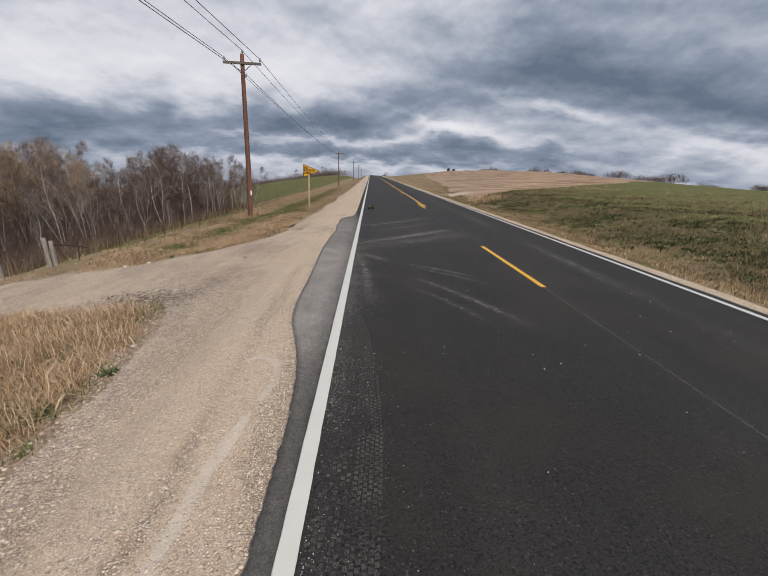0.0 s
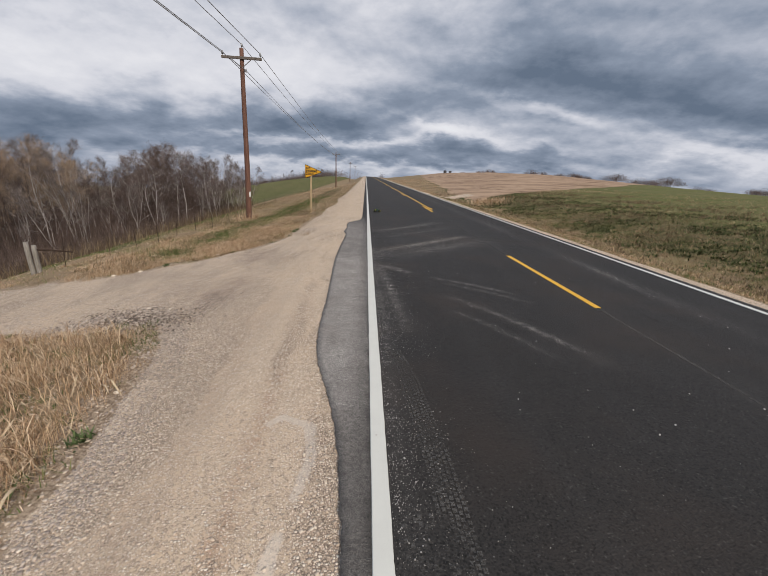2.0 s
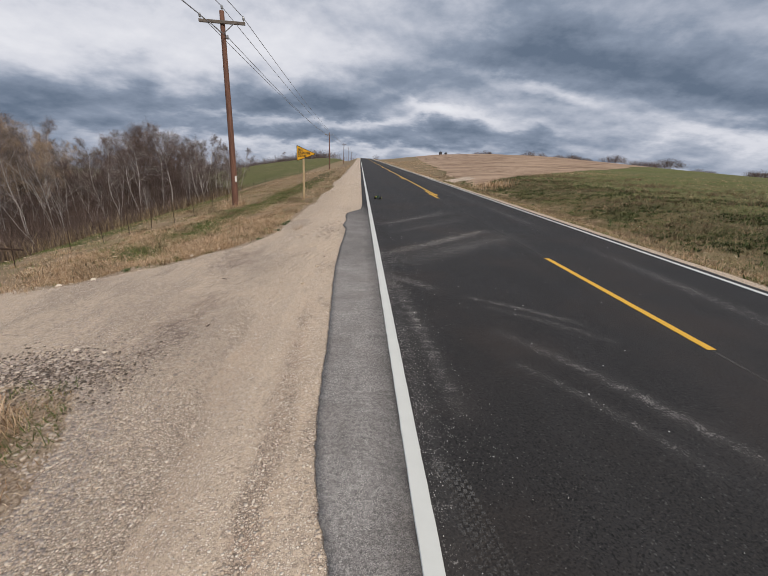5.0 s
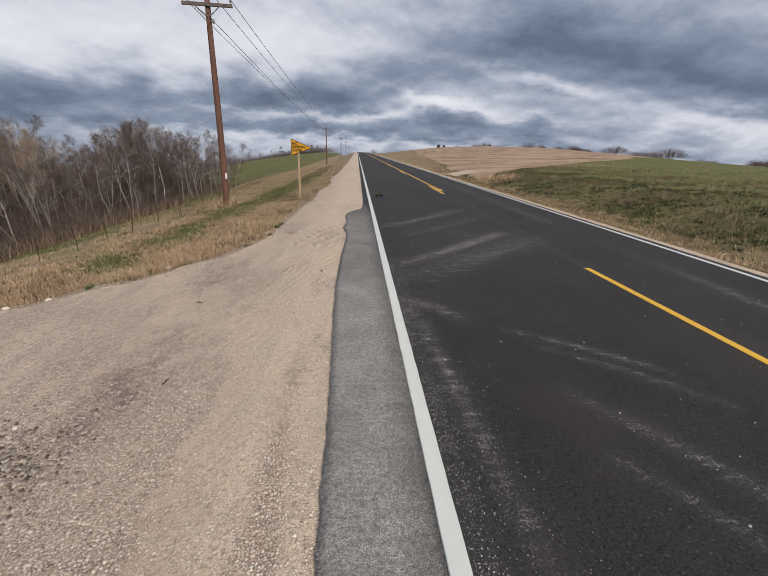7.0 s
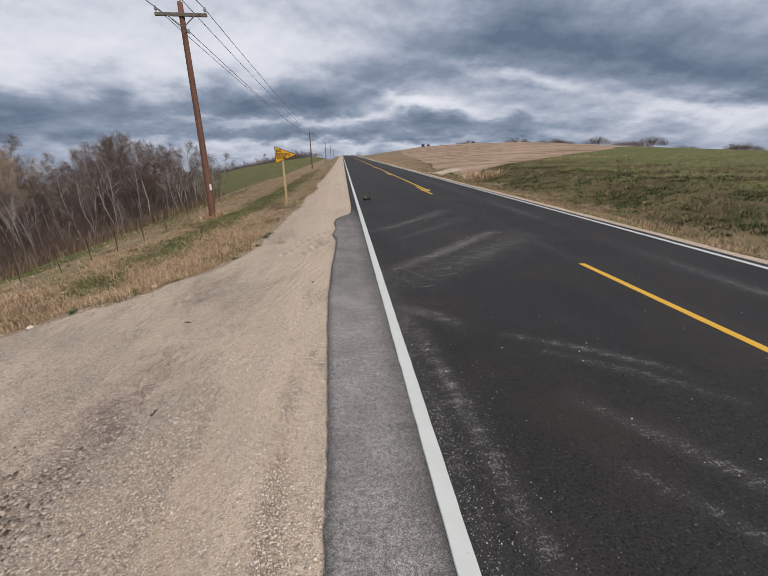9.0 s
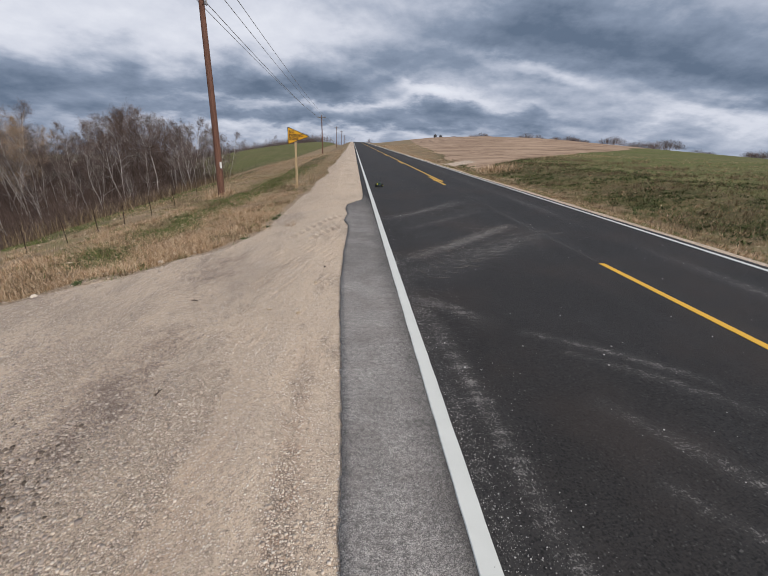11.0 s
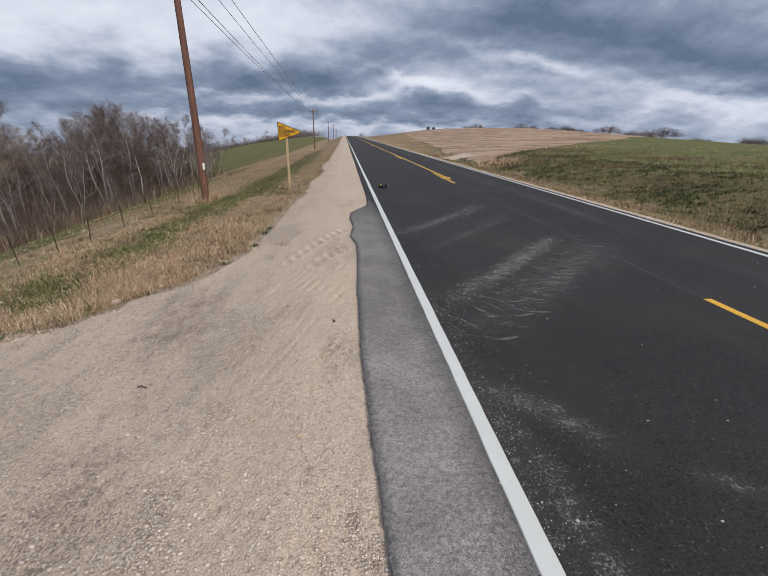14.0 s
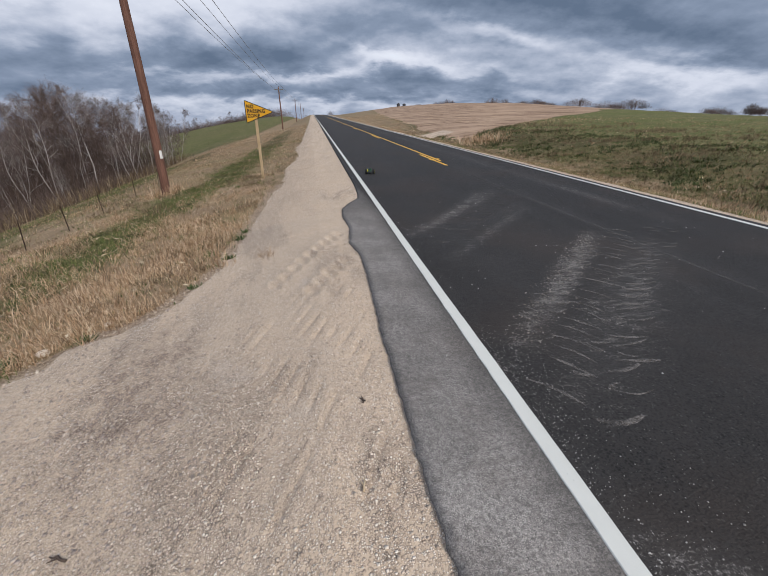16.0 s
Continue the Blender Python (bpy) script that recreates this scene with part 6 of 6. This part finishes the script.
# ---------------------------------------------------------------- stones
def stones(name, pts, size, mat, label, seed, z=None):
    """Loose chips, each a squashed eight-cornered lump, joined."""
    r = np.random.default_rng(seed)
    n = len(pts)
    cube = np.array([(x, y, q) for q in (-1, 1) for x, y in ((-1, -1), (1, -1), (1, 1), (-1, 1))], float)
    v = cube[None] * r.uniform(0.55, 1.0, (n, 8, 3)) * size[:, None, None] * np.array([1, 0.8, 0.55])
    a = r.uniform(0, 2 * np.pi, n)
    c, s = np.cos(a)[:, None], np.sin(a)[:, None]
    v = np.stack([v[..., 0] * c - v[..., 1] * s, v[..., 0] * s + v[..., 1] * c, v[..., 2]], -1)
    zz = (land(pts[:, 0], pts[:, 1]) if z is None else np.full(n, z)) + size * 0.2
    v = (v + np.column_stack([pts, zz])[:, None]).reshape(-1, 3)
    quads = np.array([4, 5, 6, 7, 0, 1, 5, 4, 1, 2, 6, 5, 2, 3, 7, 6, 3, 0, 4, 7])
    loops = ((np.arange(n) * 8)[:, None] + quads).ravel()
    return tagged(new(name, arrays_mesh(name, v, np.full(5 * n, 4), loops, mat)), label, "gravel", kind="stuff")


r = np.random.default_rng(9)
pts = scatter(60000, (-3.6, -2.0, 0.8, 6.5), lambda x, y: ss(0.3, 0.8, drive(x, y)) * np.exp(-((drive(x - 0.3, y) - 0.3) / 0.5) ** 2) * (0.3 + 0.7 * patchy(x, y, 0.5, 3.0)), 203)
stones("loose_gravel", pts, 0.004 + 0.010 * r.random(len(pts)) ** 2.5, STONE_DARK, "windrow of loose grey and tan stones", 204)
pts = scatter(70000, (-3.3, -0.5, 0.8, 17), lambda x, y: ss(0.4, 0.9, drive(x, y)) * (x < road_edge(y) - 0.005) * np.clip(0.15 + 0.85 * coarse(x, y), 0.05, 1) * ss(20, 4, y) * (1 - ss(5.5, 7, y) * ss(-2.1, -2.5, x)), 201)
stones("loose_gravel", pts, 0.003 + 0.009 * r.random(len(pts)) ** 3, STONE, "loose pale limestone chips on the shoulder", 202)
pts = scatter(42000, (-9, -2.3, 2.0, 13.5), lambda x, y: ss(0.4, 0.9, drive(x, y)) * (0.2 + 0.8 * patchy(x, y, 0.8, 9.0)) * ss(15, 6, y) * (1 - 0.9 * rubble(x, y)), 211)
stones("loose_gravel", pts, 0.003 + 0.010 * r.random(len(pts)) ** 3, STONE_DARK, "coarser limestone gravel on the farm drive", 212)
pts = scatter(16000, (-5.2, -2.4, 2.0, 7.2), lambda x, y: np.exp(-((drive(x, y) - 0.55) / 0.35) ** 2) * 0.8 * (1 - 0.9 * rubble(x, y)), 221)
stones("loose_gravel", pts, r.uniform(0.006, 0.017, len(pts)) * r.uniform(0.5, 1, len(pts)), STONE_DARK, "grey crushed stones along the grass edge", 222)
pts = scatter(46000, (-7.5, -2.2, 5.6, 13), lambda x, y: ss(0.4, 0.9, drive(x, y)) * (0.15 + 0.85 * patchy(x, y, 0.7, 10.0)) * ss(-1.8, -3.0, x) * ss(15, 7, y) * (1 - 0.9 * rubble(x, y)), 225)
stones("loose_gravel", pts, 0.004 + 0.010 * r.random(len(pts)) ** 3, STONE_DARK, "grey and brown crushed stone on the farm drive", 226)
pts = scatter(34000, (-3.1, -0.6, 15, 48), lambda x, y: ss(0.4, 0.9, drive(x, y)) * (x < road_edge(y) - 0.02) * (0.3 + 0.7 * ss(-1.3, -2.2, x)) * ss(50, 16, y), 227)
stones("loose_gravel", pts, r.uniform(0.006, 0.016, len(pts)), STONE, "loose stones along the far shoulder", 228)
pts = scatter(5000, (5.7, 7.0, 4, 40), lambda x, y: ss(6.8, 6.2, x), 231)
stones("loose_gravel", pts, r.uniform(0.006, 0.014, len(pts)), STONE, "pale gravel along the far edge", 232)
pts = scatter(5200, (-1.0, 5.8, 1.0, 24), lambda x, y: (x > road_edge(y) + 0.03) * (0.09 + dusty(x, y) ** 1.0 + 0.5 * np.exp(-((x - WL - 0.12) / 0.1) ** 2)), 241)
stones("road_grit", pts, 0.002 + 0.007 * r.random(len(pts)) ** 2, GRIT, "scattered pale grit on the asphalt", 242, z=0.001)
pts = scatter(32000, (WL + 0.06, WL + 0.75, 1.0, 10.5), lambda x, y: np.exp(-(x - WL - 0.06) / 0.22) * patchy(x, y, 0.5, 2.0), 243)
stones("road_grit", pts, 0.0013 + 0.0032 * r.random(len(pts)) ** 3, GRIT, "fine pale grit beside the edge line", 244, z=0.001)
q = r.random(900)
pts = np.column_stack([0.0 + 2.5 * q, 10.2 + 2.65 * q]) + r.normal(0, (0.12, 0.1), (900, 2))
stones("mud_crumbs", pts, 0.002 + 0.009 * r.random(900) ** 3, MUD_LUMP, "dried mud crumbs dropped along a tractor track", 245, z=0.001)
pts = np.vstack([c + np.random.default_rng(90 + k).normal(0, s, (n, 2)) for k, (c, s, n) in enumerate((((-4.5, 6.75), (0.4, 0.18), 260), ((-3.9, 6.5), (0.35, 0.22), 340), ((-3.3, 6.25), (0.28, 0.25), 260), ((-2.95, 5.3), (0.12, 0.5), 200), ((-4.8, 6.6), (0.5, 0.15), 200)))])
stones("loose_gravel", pts, 0.006 + 0.016 * r.random(len(pts)) ** 2, STONE_DARK, "heap of coarse grey stones at the corner of the grass", 246)
pts = scatter(9000, (-5.2, -2.6, 5.6, 7.4), lambda x, y: rubble(x, y), 255)
stones("soil_clods", pts, 0.004 + 0.013 * r.random(len(pts)) ** 2, CLOD, "dark soil clods heaped at the corner of the grass", 256)
pts = scatter(9000, (-9, -2.6, 9.3, 15), lambda x, y: np.exp(-((drive(x, y) - 0.45) / 0.25) ** 2) * 0.8, 247)
stones("loose_gravel", pts, 0.005 + 0.014 * r.random(len(pts)) ** 2, STONE_DARK, "coarse stones pushed to the edge of the bank", 248)
pts = np.vstack([scatter(9000, (-5.5, -2.1, 0.5, 7.0), lambda x, y: (drive(x + 0.4, y) > 0.5) * (drive(x, y) < 0.6) * 0.8, 251), scatter(12000, (-9, -2.5, 9.3, 17), lambda x, y: ((drive(x, y - 0.35) > 0.5) | (drive(x + 0.25, y) > 0.5)) * (drive(x, y) < 0.6) * 0.8, 252)])
stones("loose_gravel", pts, 0.004 + 0.013 * r.random(len(pts)) ** 2, STONE, "pale stones strewn over the bare soil margin", 253)
pts = np.array([(-4.6, 11.75), (-5.3, 11.2), (-6.1, 10.6), (-4.1, 12.1), (-6.6, 10.35), (-3.9, 6.9), (-3.5, 6.75), (-2.75, 4.2)])
for k, (x, y) in enumerate(pts):
    bm = bmesh.new()
    bmesh.ops.create_icosphere(bm, subdivisions=2, radius=1.0)
    for v in bm.verts:
        v.co *= 1 + 0.22 * noise.noise(v.co * 1.3 + Vector((k * 3.1, 0, 0)))
    s = (0.07, 0.05, 0.06, 0.045, 0.055, 0.03, 0.025, 0.03)[k]
    bmesh.ops.scale(bm, vec=(s, s * 0.8, s * 0.6), verts=bm.verts)
    ob = new("field_stone", mesh_of("field_stone", bm, STONE, smooth=True))
    ob.matrix_world = pose(x, y, float(land(x, y)) + 0.2 * s, 0, 0, 50 * k)
    tagged(ob, "pale rounded field stone at the edge of the drive", "stone", "field stones")


sward("dry_grass", (8, 34, 52, 150), 26000, lambda x, y: verge(x, y) * (1 - stubble(x, y)) * (0.2 + 0.8 * patchy(x, y, 3.0, 31.0)), (0.15, 0.5), (0.02, 0.05), DRY, "rough straw grass on the bank by the stubble", 635, 1.0)


def fallen_twig(x, y, turn, long_, seed):
    r = np.random.default_rng(seed)
    bm = bmesh.new()
    tube(bm, [(long_ * (k / 5 - 0.5), r.normal(0, 0.06 * long_), 0.008 + 0.004 * (k % 2)) for k in range(6)], [0.007, 0.0075, 0.006, 0.006, 0.005, 0.003], 6)
    tube(bm, [(0.02 * long_, 0, 0.009), (0.25 * long_, 0.22 * long_, 0.012), (0.36 * long_, 0.3 * long_, 0.01)], [0.005, 0.004, 0.002], 5)
    ob = new("twig", mesh_of("twig", bm, BROWN_BARK if seed % 2 else HUSK, smooth=True))
    ob.matrix_world = pose(x, y, float(land(x, y)) + 0.004, 0, 0, turn)
    tagged(ob, "short broken twig lying on the gravel" if seed % 2 else "bleached dry stalk lying on the gravel", "twig", "twigs on the gravel")


for k, (x, y, turn, long_) in enumerate(((-1.45, 9.1, 80, 0.07), (-3.0, 9.18, 160, 0.1), (-1.55, 8.2, 40, 0.06), (-1.38, 9.75, 100, 0.06), (-1.9, 8.45, 15, 0.05), (-2.5, 7.1, 70, 0.08))):
    fallen_twig(x, y, turn, long_, k)


# bits of crop litter over the field and the verges
def litter_bits(name, pts, label, seed):
    r = np.random.default_rng(seed)
    n = len(pts)
    a = r.uniform(0, 2 * np.pi, n)
    L, w = r.uniform(0.02, 0.1, n), r.uniform(0.006, 0.02, n)
    u = np.stack([np.cos(a), np.sin(a), r.normal(0, 0.25, n)], -1) * L[:, None]
    v = np.stack([-np.sin(a), np.cos(a), r.normal(0, 0.4, n)], -1) * w[:, None]
    c = np.column_stack([pts, land(pts[:, 0], pts[:, 1]) + r.uniform(0.03, 0.12, n)])
    q = np.stack([c - u - v * 0.4, c - u * 0.1 - v, c + u, c - u * 0.1 + v], 1).reshape(-1, 3)
    tagged(new(name, arrays_mesh(name, q, np.full(n, 4), np.arange(4 * n), STRAW)), label, "litter", kind="stuff")


STRAW = mat_blades("straw_bits", (0.0, (0.22, 0.16, 0.09)), (0.5, (0.45, 0.36, 0.23)), (1.0, (0.7, 0.6, 0.44)))
litter_bits("crop_litter", scatter(9000, (8.5, 45, 6, 70), lambda x, y: (1 - stubble(x, y)) * patchy(x, y, 2.0, 3.0) * ss(80, 20, x + y), 401), "pale maize litter strewn over the field", 402)
litter_bits("crop_litter", scatter(9000, (9, 60, 36, 130), lambda x, y: stubble(x, y), 403), "broken stalks lying on the stubble", 404)
litter_bits("crop_litter", scatter(900, (-12, -2.8, 10, 24), lambda x, y: verge(x, y) * 0.8, 405), "bleached leaves caught in the bank", 406)


# lug prints left by a tractor on the lane
def lug_prints():
    r = np.random.default_rng(300)
    bm = bmesh.new()

    def smear(cx, cy, L, a, w, bow):
        rows = []
        for i in range(8):
            q = i / 7
            px = cx + L * q * math.cos(a) - bow * math.sin(math.pi * q) * math.sin(a)
            py = cy + L * q * math.sin(a) + bow * math.sin(math.pi * q) * math.cos(a)
            ww = w * (0.35 + 0.65 * math.sin(math.pi * (0.1 + 0.8 * q))) * r.uniform(0.6, 1.3)
            sx, sy = -math.sin(a) * ww, math.cos(a) * ww
            rows.append([bm.verts.new((px - sx, py - sy, 0.0045)), bm.verts.new((px, py, 0.006)), bm.verts.new((px + sx, py + sy, 0.0045))])
        for u, v in zip(rows, rows[1:]):
            for i in range(2):
                bm.faces.new((u[i], u[i + 1], v[i + 1], v[i]))

    # one tyre's track: lugs to both sides of its middle line, in a herringbone
    for line, wide, skip in ((((0.02, 9.3), (0.25, 9.5), (0.9, 10.3), (1.84, 11.25), (2.8, 12.2), (3.3, 12.75)), 0.37, 0.03), (((0.0, 10.1), (0.7, 10.85), (1.5, 11.7), (2.6, 12.9)), 0.17, 0.2), (((0.1, 12.9), (1.2, 14.2), (2.7, 16.0)), 0.24, 0.35), (((2.9, 11.9), (4.3, 13.3)), 0.22, 0.5)):
        pts = np.array(line)
        seg = np.r_[0, np.cumsum(np.hypot(*np.diff(pts, axis=0).T))]
        for s in np.arange(0.0, seg[-1], 0.19):
            cx, cy = np.interp(s, seg, pts[:, 0]), np.interp(s, seg, pts[:, 1])
            for a in (-0.06, 2.2):
                if r.random() < skip + 0.5 * max(0.0, 1 - s / 0.4) + 0.5 * max(0.0, 1 - (seg[-1] - s) / 0.6):
                    continue
                smear(cx + r.normal(0, 0.015), cy + r.normal(0, 0.012) + 0.1 * (a > 1), wide * r.uniform(0.8, 1.1), a + r.normal(0, 0.08), r.uniform(0.010, 0.024), r.normal(-0.03, 0.015))
                if r.random() < 0.5:
                    smear(cx + r.normal(0, 0.05), cy + r.normal(0, 0.04) + 0.1 * (a > 1), 0.4 * wide, a + r.normal(0, 0.3), r.uniform(0.008, 0.016), r.normal(0.0, 0.02))
    tagged(new("mud_prints", mesh_of("mud_prints", bm, MUD)), "dried mud lug prints of a tractor tyre on asphalt", "mud", kind="stuff")


lug_prints()


# ---------------------------------------------------------------- the toy car
def toy_car():
    t = thing("toy_car", pose(0.05, 19.8, 0.004, 0, 0, 172) @ Matrix.Scale(0.85, 4), "small green and lime radio-controlled toy buggy", "toy car")
    bm = box(bmesh.new(), -0.075, -0.17, 0.045, 0.075, 0.17, 0.07, 0.01)
    part("chassis", bm, TOY_DARK, t)
    bm = bmesh.new()
    rows = []
    for y, w, z in ((-0.16, 0.05, 0.09), (-0.1, 0.07, 0.115), (-0.03, 0.075, 0.17), (0.05, 0.07, 0.175), (0.11, 0.055, 0.12), (0.18, 0.035, 0.09)):
        rows.append([bm.verts.new(q) for q in ((-w, y, 0.07), (-w, y, z * 0.8), (-w * 0.6, y, z), (w * 0.6, y, z), (w, y, z * 0.8), (w, y, 0.07))])
    for u, v in zip(rows, rows[1:]):
        for i in range(5):
            bm.faces.new((u[i], u[i + 1], v[i + 1], v[i]))
    bm.faces.new(rows[0]), bm.faces.new(rows[-1][::-1])
    bmesh.ops.recalc_face_normals(bm, faces=bm.faces)
    body = part("body", bm, TOY_GREEN, t)
    part("side_panel", box(bmesh.new(), 0.07, 0.02, 0.075, 0.1, 0.17, 0.135, 0.01), TOY_LIME, body, "lime-yellow side panel")
    part("bumper", box(bmesh.new(), -0.09, 0.18, 0.05, 0.09, 0.2, 0.085, 0.008), TOY_DARK, t)
    part("wing", box(bmesh.new(), -0.09, -0.2, 0.15, 0.09, -0.14, 0.158, 0.003), TOY_DARK, t)
    for x in (-0.13, 0.13):
        for y in (-0.12, 0.13):
            bm = bmesh.new()
            s = 1 if x > 0 else -1
            tube(bm, [(x - 0.04 * s, y, 0.06), (x - 0.03 * s, y, 0.06), (x + 0.03 * s, y, 0.06), (x + 0.04 * s, y, 0.06)], [0.045, 0.06, 0.06, 0.045], 18)
            w = part("wheel", bm, RUBBER, t, "black rubber wheel")
            bm = bmesh.new()
            tube(bm, [(x + 0.036 * s, y, 0.06), (x + 0.043 * s, y, 0.06)], [0.032, 0.026], 12)
            part("rim", bm, TOY_LIME, w, "lime wheel rim")
    bm = bmesh.new()
    tube(bm, [(-0.03, -0.12, 0.1), (-0.035, -0.14, 0.25), (-0.03, -0.17, 0.4)], [0.004, 0.0035, 0.003], 6)
    part("aerial", bm, RUBBER, t, "thin dark whip aerial")


toy_car()


def tread_prints():
    """Blocks of dust pressed on by a car tyre."""
    r = np.random.default_rng(310)
    quads = []
    for shift, rows, kept in ((0.0, 88, 1.0), (-0.2, 40, 0.55)):
        for k in range(rows):
            y = 0.9 + 0.043 * k
            cx = shift + float(np.interp(y, (0.9, 1.9, 2.3, 3.0, 4.0, 4.8), (-0.06, 0.0, 0.01, -0.01, -0.09, -0.24)))
            for c in range(6):
                if r.random() > kept:
                    continue
                x = cx + (c - 2.5) * 0.031
                quads.append((x + r.normal(0, 0.0015), y + 0.021 * (c % 2) + 0.004 * abs(c - 2.5), 0.026 * r.uniform(0.85, 1.0), 0.02 * r.uniform(0.8, 1.0)))
    q = np.array(quads)
    n = len(q)
    s = np.array([(-0.5, -0.5), (0.5, -0.5), (0.5, 0.5), (-0.5, 0.5)])
    v = np.zeros((n, 4, 3))
    v[..., 0] = q[:, None, 0] + s[:, 0] * q[:, None, 2]
    v[..., 1] = q[:, None, 1] + s[:, 1] * q[:, None, 3] * 1.6
    v[..., 2] = 0.0055
    me = arrays_mesh("tread_prints", v.reshape(-1, 3), np.full(n, 4), np.arange(4 * n), TREAD)
    tagged(new("tread_prints", me), "faint dusty tyre tread print on black asphalt", "dust", kind="stuff")


TREAD = mat_crumbled("tread_dust", (0.15, 0.146, 0.14), 0.40, 0.68, 0.75)
tread_prints()
